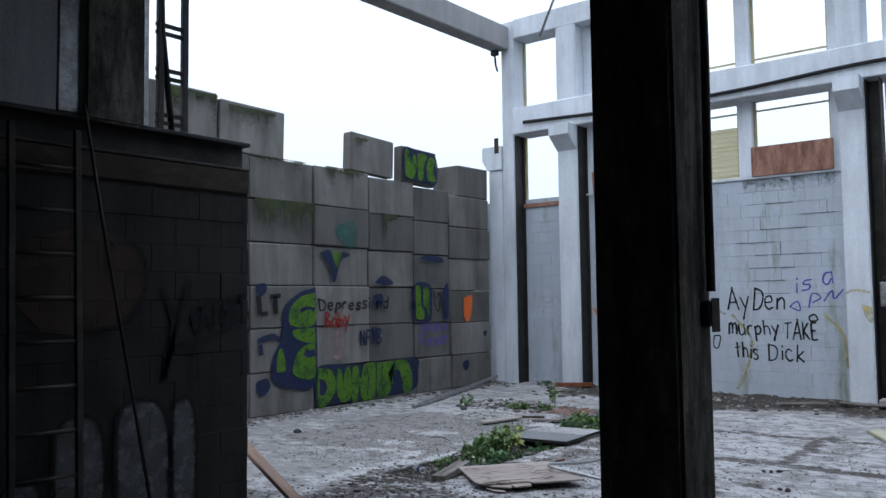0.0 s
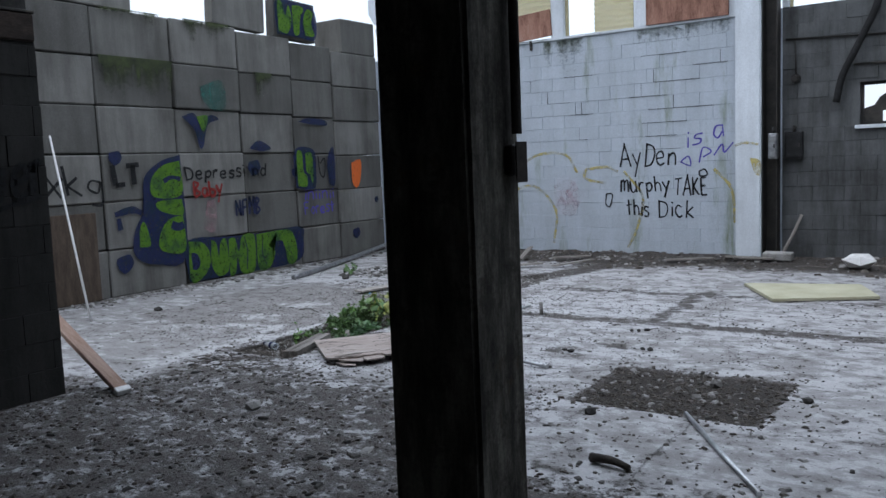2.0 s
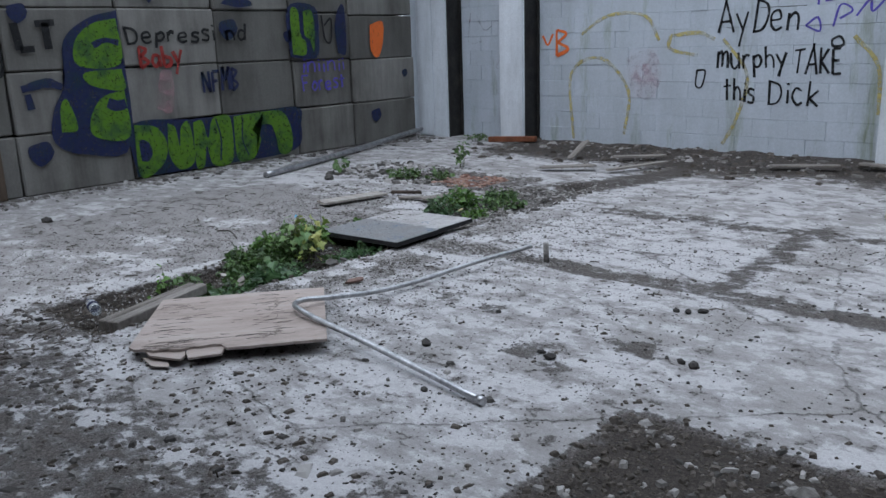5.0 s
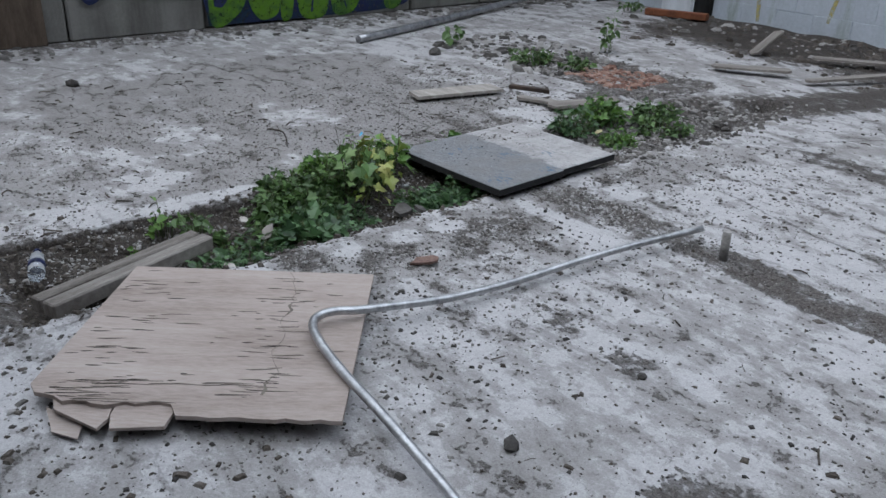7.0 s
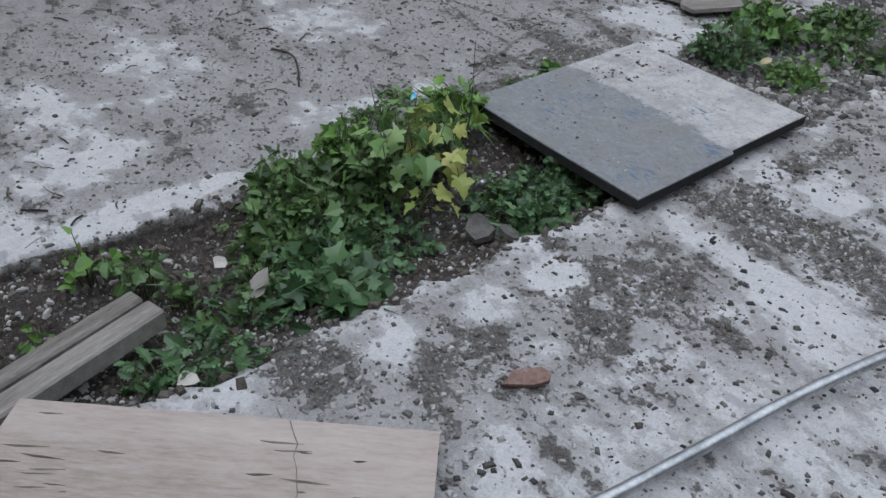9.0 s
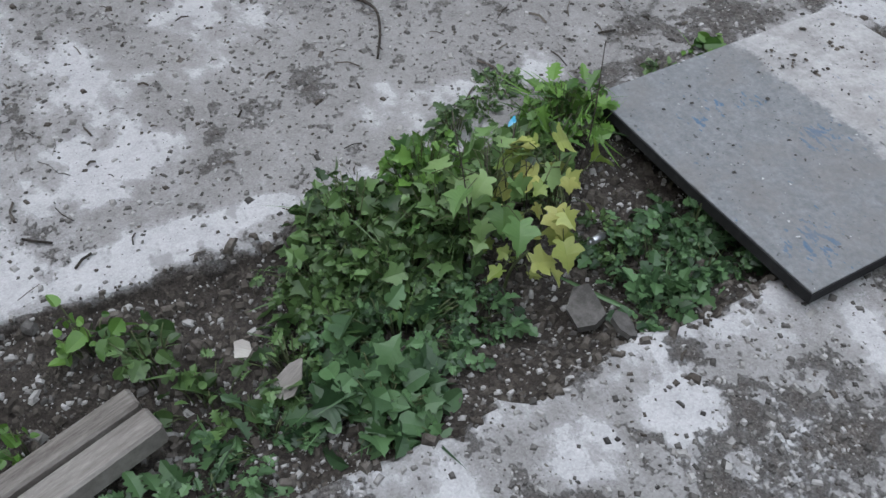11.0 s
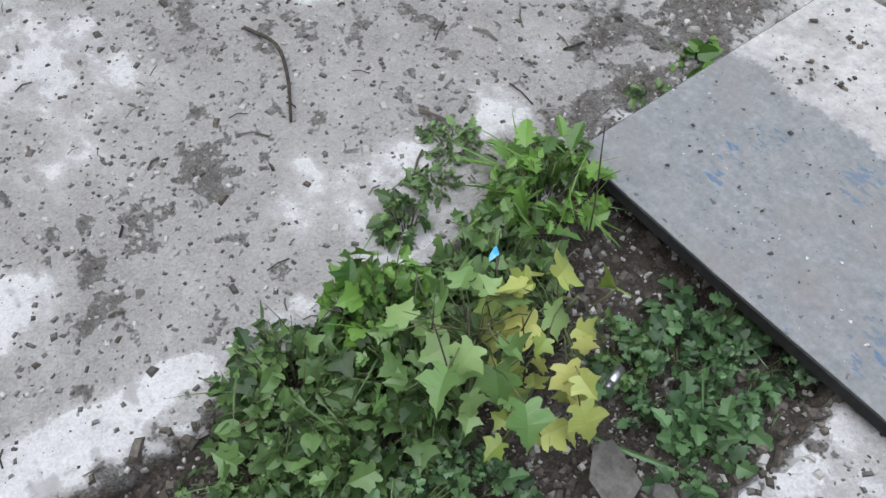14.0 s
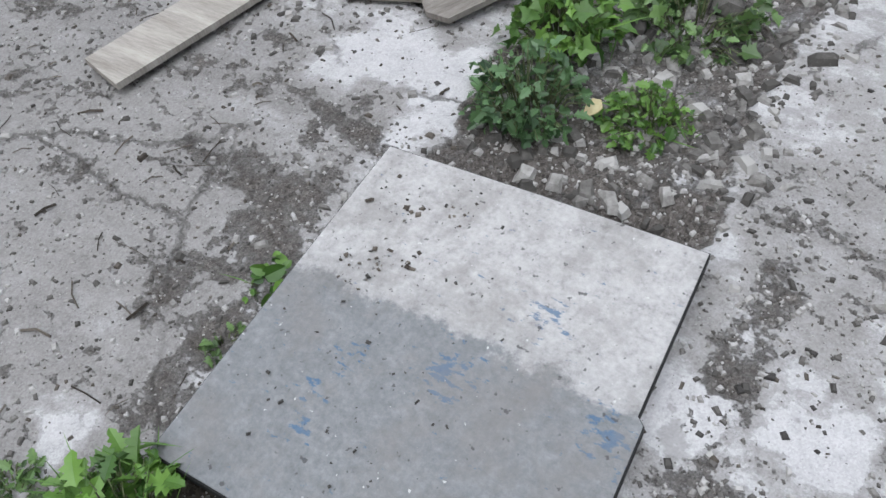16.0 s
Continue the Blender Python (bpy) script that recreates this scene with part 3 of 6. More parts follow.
# east and south walls are unseen, added dark to keep the bay dim
tagged(part("wall_east", box(5.0, 5.2, -3.2, 13.6, 0, 7.0), M["shade"]), "unseen dark wall added to keep the entrance bay dim", "wall", kind="structure")
tagged(part("wall_south", box(-8.7, 5.0, -3.2, -3.0, 0, 4.6), M["shade"]), "unseen dark wall added to keep the entrance bay dim", "wall", kind="structure")
tagged(part("ceiling", box(-4.46, 5.0, -3.0, 4.0, 4.35, 4.6), M["shade"]), "unseen dark concrete ceiling over the entrance bay", "ceiling", kind="structure")
tagged(part("wall_upper", box(-4.46, -4.27, -3.0, 2.7, 2.9, 4.35), M["upperblock"]), "grey block wall above the lintel", "wall", kind="structure")


# ---- columns and beams ----
def concrete_column(name, x0, x1, y0, y1, z1, mat, label, corbel=None):
    c = thing(name, label, "column", at=((x0 + x1) / 2, (y0 + y1) / 2, 0))
    w, d = (x1 - x0) / 2, (y1 - y0) / 2
    part("shaft", rough_up(box(-w, w, -d, d, -0.02, z1, 0.018, segments=2), 0.004, 3), mat, c)
    if corbel:
        z = corbel
        bm = bmesh.new()
        prof = [(-d, z - 0.45), (-d - 0.3, z - 0.2), (-d - 0.3, z), (-d, z)]
        a = [bm.verts.new((-w, y, zz)) for y, zz in prof]
        b = [bm.verts.new((w, y, zz)) for y, zz in prof]
        bm.faces.new(a), bm.faces.new(list(reversed(b)))
        for i in range(4):
            j = (i + 1) % 4
            bm.faces.new((a[j], a[i], b[i], b[j]))
        part("corbel", bm, mat, c)
    return c


column = concrete_column("column", -0.73, -0.322, 3.532, 3.9, 4.35, M["column"], "dark grimy concrete column at the entrance bay")
corner = concrete_column("corner_column", -7.86, -7.58, 13.1, FAR + 0.15, 6.98, M["paintconc"], "pale painted concrete column in the corner")
part("lower_shaft", rough_up(box(-0.48, -0.139, -0.21, 0.2, 0, 4.1, 0.018, segments=2), 0.004, 3), M["paintconc"], corner)
bm = bmesh.new()
prof = [(-0.14, 4.1), (-0.48, 4.1), (-0.6, 4.3), (-0.6, 4.56), (-0.14, 4.56)]
a, b = [bm.verts.new((x, -0.26, z)) for x, z in prof], [bm.verts.new((x, 0.2, z)) for x, z in prof]
bm.faces.new(list(reversed(a))), bm.faces.new(b)
for k in range(5):
    bm.faces.new((a[k - 1], a[k], b[k], b[k - 1]))
part("corbel", bm, M["paintconc"], corner)
part("patch", box(-0.3, -0.2, -0.27, -0.258, 4.42, 4.72, 0.004), M["timber"], corner, "brown board on the corbel")
concrete_column("wall_column", -6.617, -6.208, 13.08, FAR + 0.15, 6.62, M["paintconc"], "pale painted concrete column with a corbel", 4.74)
concrete_column("wall_column", -1.82, -1.47, 13.08, FAR + 0.15, 6.62, M["paintconc"], "pale painted concrete column with a corbel", 4.74)
concrete_column("wall_column", 2.9, 3.3, 13.08, FAR + 0.15, 6.62, M["paintconc"], "pale painted concrete column with a corbel", 4.74)
concrete_column("upper_column", -4.6, -4.2, 2.865, 3.3, 4.6, M["column"], "dark concrete column above the lintel").location.z = 2.88
post = thing("dark_upright", "black steel channel post beside the column", "post", at=(-1.36, 13.2, 0))
part("web", box(-0.1, 0.1, 0.1, 0.12, 0, 4.72, 0.003), M["steel"], post)
part("flange", box(0.085, 0.1, -0.1, 0.1, 0, 4.72, 0.003), M["steel"], post)
part("flange", box(-0.1, -0.085, -0.1, 0.1, 0, 4.72, 0.003), M["steel"], post)

# black plates over the right faces of two columns, as their shadow side
for x, h in ((-7.57, 4.72), (-6.198, 4.72)):
    sp = thing("dark_upright", "black plate standing in for the column's shaded side", "post", at=(x, 13.24, 0))
    part("flange", box(-0.012, 0.008, -0.13, 0.14, 0, h, 0.002), M["steel"], sp)
    part("web", box(0.008, 0.05, 0.12, 0.135, 0, h, 0.002), M["steel"], sp)

beam = thing("roof_beam", "long grey concrete roof beam over the block wall", "beam", at=(-7.84, 8, 6.42))
part("beam_body", box(-0.17, 0.17, -4.5, 5.1, 0, 0.46, 0.02), M["roofbeam"], beam)
bracket = thing("beam_bracket", "small rusty steel bracket under the roof beam", "bracket", at=(-7.9, 12.95, 6.42))
part("plate", box(-0.07, 0.07, -0.05, 0.05, -0.1, 0, 0.008), M["steel"], bracket)
part("hook", tube([(0, 0, -0.1), (0.02, 0, -0.3), (0.05, 0.02, -0.42)], 0.02, 8), M["steel"], bracket)

# the box and its conduit on the entrance column
jbox = thing("junction_box", "broken black electrical box on the column", "electrical box", at=(-0.322, 3.83, 1.53))
part("case", box(-0.002, 0.04, -0.05, 0.05, -0.06, 0.06, 0.008), M["steel"], jbox)
part("flap", prism([(0.041, -0.035), (0.046, -0.035), (0.056, 0.03), (0.048, 0.035)], -0.085, 0.07), M["steel"], jbox)
part("conduit", tube([(0.03, 0.0, 0.1), (0.03, 0.0, 0.6), (0.032, 0.01, 1.2), (0.03, 0.0, 2.8)], 0.02, 10), M["steel"], jbox)


# ---- lintel, posts and rods over the inner wall ----
lintel = thing("steel_lintel", "dark steel beam on top of the block wall", "beam", at=(-4.36, 0.7, 2.66))
part("web", box(-0.02, 0.02, -3.7, 3.57, 0.02, 0.2), M["steel"], lintel)
part("flange", box(-0.13, 0.13, -3.7, 3.57, 0.2, 0.23, 0.004), M["steel"], lintel)
part("flange", box(-0.13, 0.13, -3.7, 3.57, 0.0, 0.02, 0.004), M["steel"], lintel)
tl = thing("timber_lintel", "charred brown timber lintel over the wall", "beam", at=(-4.35, 0.7, 2.47))
part("baulk", rough_up(box(-0.12, 0.12, -3.7, 3.56, 0.0, 0.188, 0.012), 0.004, 4), M["timber"], tl)
pst = thing("door_post", "narrow grey steel post above the lintel", "post", at=(-4.3, 2.78, 2.9))
part("tube", box(-0.04, 0.04, -0.072, 0.072, 0, 1.5, 0.006), M["zinc"], pst)
trim_post = thing("angle_post", "thin pale steel angle beside the dark column", "post", at=(-4.22, 3.325, 2.89))
part("leg", box(-0.006, 0.006, -0.02, 0.02, 0, 1.5, 0.002), M["zinc"], trim_post)
part("leg", box(-0.05, -0.006, -0.02, -0.01, 0, 1.5, 0.002), M["zinc"], trim_post)
truss = thing("lattice_post", "black steel lattice post above the lintel", "post", at=(-4.36, 3.6, 2.89))
for s in (-0.075, 0.135):
    part("chord", box(-0.02, 0.02, s - 0.026, s + 0.026, 0, 2.2, 0.004), M["steel"], truss)
part("lacing", tube([(0, 0.03, 0.0), (0, -0.06, 0.8), (0, -0.09, 1.9)], 0.026, 6), M["steel"], truss)
for k in range(6):
    for e in (0.0, 0.062):
        part("rung", box(-0.012, 0.012, -0.11, 0.14, 0.06 + e + 0.345 * k, 0.088 + e + 0.345 * k), M["steel"], truss)
ladder = thing("rusty_ladder", "dark steel ladder leaning on the block wall", "ladder", at=(-4.12, 2.55, 0))
for s in (0.0, -0.42):
    part("rail", box(-0.02, 0.02, s - 0.02, s + 0.02, 0, 2.75, 0.004), M["steel"], ladder)
for k in range(9):
    part("rung", tube([(0, -0.41, 0.25 + 0.28 * k), (0, 0, 0.25 + 0.28 * k)], 0.013, 8), M["steel"], ladder)
ladder.matrix_basis = pose(-3.98, 2.76, 0, 0, -2.5, 0)
rod = thing("steel_rod", "thin steel rod leaning on the wall", "rod", at=(0, 0, 0))
part("bar", tube([(-3.95, 3.28, 0.0), (-4.12, 2.95, 2.2), (-4.2, 2.86, 2.95)], 0.012, 8), M["steel"], rod)
part("foot_ring", tube([(-3.95, 3.2, 0.02), (-3.9, 3.28, 0.02), (-3.95, 3.36, 0.02)], 0.012, 8), M["steel"], rod)


# ---- windows of the north wall ----
def window_frame(name, x0, x1, z0, z1, label, board=None, ribs=False, tilt=0.0, rail=0.86):
    w = thing(name, label, "window", "high windows", at=((x0 + x1) / 2, FAR + 0.1, z0), kind="structure")
    h, a = z1 - z0, (x1 - x0) / 2
    for s in (-1, 1):
        part("jamb", box(s * a - (0.035 if s > 0 else 0), s * a + (0.035 if s < 0 else 0), -0.03, 0.03, 0, h), M["jamb"], w)
    if board:
        b = part("board", rough_up(box(-a - 0.02, a + 0.03, -0.02, 0.02, 0, board, 0.004), 0.004, 5), M["chipboard"], w, "reddish weathered board nailed over the opening")
        b.matrix_basis = pose(0, -0.14, -0.003, 0, tilt, 0)
    if ribs:
        n = int(h * 0.9 / 0.075)
        for k in range(n):
            s = part("slat", box(-a + 0.04, a - 0.04, -0.012, 0.012, 0, 0.05, 0.003), M["jamb"], w)
            s.matrix_basis = pose(0, 0.03, 0.04 + k * 0.075, 25, 0, 0)
    elif rail:
        part("rail", box(-a + 0.04, a - 0.04, -0.015, 0.015, h * rail, h * rail + 0.025), M["jamb"], w)
    return w


M["glazing"] = leaf_material("yellowed_fibreglass", (0.74, 0.7, 0.52), (0.8, 0.76, 0.6))


def ribbed_pane(w, x0, x1, z0, z1, label):
    """A sheet of yellowed fibreglass with ribs lying level."""
    bm = bmesh.new()
    n = int((z1 - z0) / 0.019)
    row = []
    for k in range(n + 1):
        z, y = z0 + (z1 - z0) * k / n, 0.012 * math.sin(k * math.pi / 2)
        row.append((bm.verts.new((x0, y, z)), bm.verts.new((x1, y, z))))
    for (a, b), (c, d) in zip(row, row[1:]):
        bm.faces.new((a, b, d, c))
    bmesh.ops.solidify(bm, geom=bm.faces[:], thickness=0.003)
    part("ribbed_pane", bm, M["glazing"], w, label)


window_frame("window_1", -7.58, -6.62, 3.42, 4.73, "tall open window with an ochre timber jamb", rail=0)
w2 = window_frame("window_2", -6.01, -4.8, 3.5, 4.73, "open window half closed by a slipped board", 0.42, False, -4)
w3 = window_frame("window_3", -4.58, -3.4, 3.5, 4.73, "window with a bent slatted shutter")
window_frame("window_4", -3.172, -2.0, 3.5, 4.73, "open window half closed by a reddish board", 0.47)
window_frame("window_5", -1.165, -0.055, 3.5, 4.73, "open window with bare frame")
w6 = window_frame("window_6", 0.14, 1.3, 3.5, 4.73, "open window with ochre frame")
window_frame("window_7", 1.5, 2.7, 3.5, 4.73, "open window with ochre frame")
ribbed_pane(w2, -0.57, 0.57, 0.4, 0.88, "yellowed ribbed fibreglass pane")
ribbed_pane(w3, -0.1, 0.55, 0.02, 0.85, "yellowed ribbed fibreglass pane")
ribbed_pane(w6, -0.54, 0.54, 0.02, 0.85, "yellowed ribbed fibreglass pane")
for k, (a, b) in enumerate([(-7.58, -6.62), (-6.01, -4.8), (-4.58, -3.4), (-3.172, -2.0), (-1.165, -0.055), (0.14, 1.3), (1.5, 2.7)]):
    window_frame("window_%d" % (8 + k), a, b, 5.24, 6.62, "upper window open to the sky", rail=0 if k == 0 else 0.12)


# ---- cables ----
cable = thing("wall_cable", "black cable sagging along the ring beam", "cable")
part("cord", tube(smooth_line([(5.0, 13.0, 5.05), (0.5, 13.0, 4.95), (-1.6, 13.0, 4.93), (-3.2, 13.0, 4.85), (-5, 13.0, 4.84), (-7.3, 13.0, 4.93)]), 0.03, 8), M["rubber"], cable)
hose = thing("hanging_hose", "thick black hose hanging from the window", "hose")
part("cord", tube(smooth_line([(-0.02, 13.3, 4.7), (-0.03, 13.28, 3.9), (-0.06, 13.25, 3.4), (-0.3, 13.25, 2.85), (-0.47, 13.28, 2.5), (-0.55, 13.3, 2.15)]), 0.045, 10), M["rubber"], hose)
wire = thing("loose_wire", "pale loose wire hanging from the roof", "cable")
part("cord", tube([(-6.9, 13.0, 6.5), (-6.3, 12.7, 7.2), (-6.0, 12.6, 7.6)], 0.025, 8), M["zinc"], wire)


# ---- fittings on the dark bay ----
bw = thing("broken_window", "small broken window with a black jagged pane", "window", at=(0.095, FAR + 0.1, 1.83), kind="structure")
for x0, x1, z0, z1 in ((-0.365, -0.325, 0, 0.57), (0.325, 0.365, 0, 0.57), (-0.325, 0.325, 0.53, 0.57), (-0.325, 0.325, 0, 0.04)):
    part("frame", box(x0, x1, -0.03, 0.03, z0, z1), M["steel"], bw)
bm = bmesh.new()
jag = [(-0.325, 0.04), (-0.1, 0.04), (-0.1, 0.18), (0.325, 0.2), (0.325, 0.36), (0.16, 0.38), (0.1, 0.46), (0.02, 0.5), (-0.05, 0.42), (-0.14, 0.36), (-0.2, 0.26), (-0.325, 0.22)]
lo, hi = [bm.verts.new((x, -0.004, z)) for x, z in jag], [bm.verts.new((x, 0.004, z)) for x, z in jag]
bm.faces.new(lo), bm.faces.new(list(reversed(hi)))
for k in range(len(jag)):
    bm.faces.new((lo[k - 1], hi[k - 1], hi[k], lo[k]))
part("pane", bm, M["steel"], bw, "jagged blackened pane")
part("sill", box(-0.42, 0.42, -0.16, 0.1, -0.05, 0.0, 0.006), M["paintconc"], bw)
for nm, x0, x1, z0, z1, mt, lb in (("switch_box", -1.36, -1.24, 1.42, 1.77, "zinc", "grey steel switch box beside the post"), ("fuse_box", -1.2, -0.97, 1.41, 1.78, "rubber", "black open fuse box on the wall")):
    e = thing(nm, lb, "electrical box", at=((x0 + x1) / 2, FAR - 0.05 if x0 > -1.22 else 13.06, (z0 + z1) / 2))
    w, h = (x1 - x0) / 2, (z1 - z0) / 2
    part("case", box(-w, w, -0.05, 0.05, -h, h, 0.012), M[mt], e)
    lid = part("lid", box(-w + 0.02, w - 0.02, -0.062, -0.05, -h + 0.03, h - 0.03, 0.006), M[mt], e)
    part("latch", box(w - 0.045, w - 0.03, -0.074, -0.062, -0.03, 0.03, 0.003), M["steel"], lid)
    part("gland", tube([(0, 0, h), (0, 0, h + 0.09)], 0.02, 8), M["steel"], e)
knob = thing("wall_lamp_stub", "black round lamp holder on the wall", "lamp holder", at=(-1.07, FAR, 2.52))
part("base", tube([(0, -0.002, 0), (0, -0.05, 0)], 0.06, 14), M["steel"], knob)
part("socket", tube([(0, -0.05, 0), (0, -0.11, -0.01)], 0.04, 12), M["steel"], knob)
conduit = thing("wall_conduit", "thin conduit along the dark wall", "conduit")
part("tube", tube([(-1.2, FAR - 0.02, 3.06), (0.4, FAR - 0.02, 2.99), (1.5, FAR - 0.02, 2.97)], 0.014, 8), M["steel"], conduit)
part("tube", tube([(-0.34, FAR - 0.02, 2.64), (0.6, FAR - 0.02, 2.62)], 0.016, 8), M["steel"], conduit)
part("drop", tube([(-1.07, FAR - 0.02, 2.58), (-1.08, FAR - 0.02, 3.05)], 0.01, 8), M["steel"], conduit)
shovel = thing("wooden_stick", "grey wooden slat leaning on the dark wall", "slat")
part("slat", tube([(-1.2, 12.95, 0.02), (-1.05, 13.2, 0.4), (-0.98, 13.33, 0.62)], 0.03, 4), M["grey_wood"], shovel)
catch = thing("window_catch", "small black window catch hanging from the sill", "catch", at=(-5.17, FAR - 0.02, 3.44))
part("arm", box(-0.02, 0.02, -0.02, 0.02, -0.1, 0.06, 0.004), M["steel"], catch)


# ---- graffiti ----
def on_north(u, v):
    return Vector((u, FAR - 0.006, v))


def on_west(u, v):
    return Vector((-8.08 + 0.028, u, v))


def on_inner(u, v):
    return Vector((-4.25 + 0.012, u, v))


M["ink"] = paint("black_spray", (0.007, 0.0075, 0.009))
M["violet"] = paint("violet_spray", (0.1, 0.08, 0.4))
M["lime"] = paint("lime_spray", (0.085, 0.185, 0.013), 0.8, (0.025, 0.065, 0.03))
M["navy"] = paint("navy_spray", (0.012, 0.018, 0.065), 0.8, (0.014, 0.03, 0.045))
M["teal"] = faded("teal_spray", (0.03, 0.12, 0.1), 0.45)
M["orange"] = paint("orange_spray", (0.75, 0.16, 0.03))
M["red"] = paint("red_spray", (0.26, 0.025, 0.02))
M["pink"] = faded("pink_spray", (0.5, 0.24, 0.28), 0.62)
M["ochre_line"] = faded("ochre_spray", (0.5, 0.42, 0.12), 0.48)
M["silver"] = faded("silver_spray", (0.12, 0.124, 0.128), 0.42)
M["brown"] = faded("brown_spray", (0.04, 0.021, 0.009), 0.4)

GLYPHS = {}
for line in """d .42,.95 .4,0 / .4,.5 .15,.58 .05,.25 .2,.02 .4,.15
A 0,0 .3,1 .32,1 .6,0 / .1,.35 .5,.38
y 0,.6 .22,.12 / .45,.65 .2,.05 .05,-.38
D .05,0 .05,.95 / 0,.95 .4,.8 .5,.45 .35,.08 0,0
e .05,.3 .4,.35 .35,.58 .1,.5 .05,.2 .2,.02 .44,.1
n .05,0 .06,.6 / .06,.4 .25,.6 .4,.45 .42,0
m .03,0 .03,.65 / .03,.5 .18,.65 .25,.4 .25,.05 / .25,.5 .42,.65 .5,.4 .52,0
u .05,.6 .06,.15 .2,0 .38,.15 / .4,.6 .42,0
r .05,0 .06,.6 / .06,.4 .2,.6 .35,.55
p .05,-.35 .06,.6 / .06,.5 .3,.6 .4,.35 .25,.1 .06,.15
h .05,0 .05,.95 / .05,.4 .22,.58 .38,.4 .4,0
T 0,.9 .55,.95 / .27,.93 .25,0
K .05,0 .05,.95 / .45,.9 .08,.45 / .08,.45 .5,0
E .45,.92 .05,.9 / .05,.9 .05,0 / .05,0 .48,.03 / .05,.48 .38,.5
t .2,.95 .2,0 / 0,.6 .42,.65
i .1,0 .1,.55 / .09,.74 .11,.82
s .4,.55 .15,.6 .08,.42 .35,.25 .3,.02 .02,.05
c .4,.5 .2,.58 .05,.3 .2,.02 .4,.1
k .05,0 .05,.95 / .38,.6 .08,.3 / .08,.3 .42,0
a .4,.55 .15,.58 .05,.25 .2,.02 .38,.25 / .4,.58 .42,0
o .22,.6 .04,.3 .22,0 .42,.3 .22,.6
v 0,.6 .2,.02 .42,.62
x 0,.6 .4,0 / .4,.62 0,0
g .4,.55 .15,.58 .05,.3 .3,.15 .42,.55 .4,-.25 .1,-.3
b .05,.95 .05,0 / .05,0 .35,.05 .4,.35 .08,.45
N .03,0 .05,.95 / .05,.95 .45,0 / .45,0 .47,.95
F .05,0 .05,.95 / .05,.95 .5,.95 / .05,.5 .38,.52
M .02,0 .08,.95 / .08,.95 .28,.4 / .28,.4 .48,.95 / .48,.95 .52,0
B .05,0 .05,.95 / .05,.95 .38,.8 .08,.5 / .08,.5 .44,.25 .05,0
L .05,.95 .05,0 / .05,0 .45,.03""".splitlines():
    key, strokes = line.split(" ", 1)
    GLYPHS[key] = [[tuple(float(q) for q in p.split(",")) for p in st.split()] for st in strokes.split(" / ")]


def handwriting(text, size, to_wall, at, wide, slope=0.0, seed=1, pen=0.03):
    """Words sprayed by hand, fitted to a width: strokes of uneven slant, height and thickness."""
    r = random.Random(seed)
    widths = [0.3 if ch == " " else max(p[0] for st in GLYPHS[ch] for p in st) + 0.14 for ch in text]
    k = wide / (sum(widths) - 0.14)
    bm, x = bmesh.new(), 0.0
    for ch, w in zip(text, widths):
        if ch != " ":
            lean, up, tall = r.uniform(-0.12, 0.12), r.uniform(-0.05, 0.05), r.uniform(0.88, 1.12)
            for st in GLYPHS[ch]:
                pts = [(at[0] + k * (x + px + lean * py), at[1] + size * (py * tall + up) + slope * k * (x + px)) for px, py in st]
                ribbon(pts, pen * r.uniform(0.8, 1.2), to_wall, bm)
        x += w
    return bm


for text, size, at, wide, sd in (("AyDen", 0.34, (-3.66, 1.37), 0.88, 3), ("murphy", 0.27, (-3.66, 0.97), 0.8, 5), ("TAKE", 0.27, (-2.8, 0.91), 0.5, 6), ("this", 0.28, (-3.56, 0.6), 0.36, 8), ("Dick", 0.3, (-3.05, 0.58), 0.54, 9)):
    part("graffiti", handwriting(text, size, on_north, at, wide, 0.0, sd, 0.031), M["ink"], wall_north, "black spray-painted word")
part("graffiti", handwriting("is a", 0.28, on_north, (-2.62, 1.62), 0.56, 0.28, 10, 0.026), M["violet"], wall_north, "violet spray-painted words")
for pts in ([(-2.7, 1.42), (-2.58, 1.5), (-2.55, 1.36), (-2.7, 1.42)], [(-2.42, 1.4), (-2.36, 1.62), (-2.24, 1.56), (-2.36, 1.48)], [(-2.2, 1.5), (-2.08, 1.66), (-2.05, 1.54), (-1.92, 1.68)]):
    part("graffiti", ribbon(pts, 0.025, on_north), M["violet"], wall_north)
part("graffiti", ribbon([(-2.42, 1.27), (-2.34, 1.3), (-2.3, 1.22), (-2.4, 1.2), (-2.42, 1.27)], 0.03, on_north), M["ink"], wall_north)
part("graffiti", ribbon([(-3.9, 0.95), (-3.91, 0.78), (-3.84, 0.76), (-3.8, 0.94), (-3.9, 0.95)], 0.025, on_north), M["ink"], wall_north)
for pts in ([(-5.6, 0.05), (-5.65, 0.9), (-5.2, 1.1), (-4.8, 0.7), (-4.85, 0.15)], [(-5.5, 1.4), (-5.1, 1.62), (-4.6, 1.6), (-4.4, 1.3)], [(-4.25, 1.35), (-4.25, 1.2), (-3.9, 1.12)], [(-4.25, 1.35), (-3.9, 1.38), (-3.7, 1.3)], [(-3.55, 0.1), (-3.4, 0.4), (-3.3, 0.9), (-3.6, 1.3)], [(-2.2, 1.3), (-1.95, 1.0), (-1.9, 0.5)]):
    part("graffiti", ribbon(pts, 0.05, on_north), M["ochre_line"], wall_north)
part("graffiti", ribbon([(-1.82, 1.62), (-1.7, 1.66), (-1.5, 1.63)], 0.04, lambda u, v: Vector((u, 13.073, v))), M["ochre_line"], wall_north)
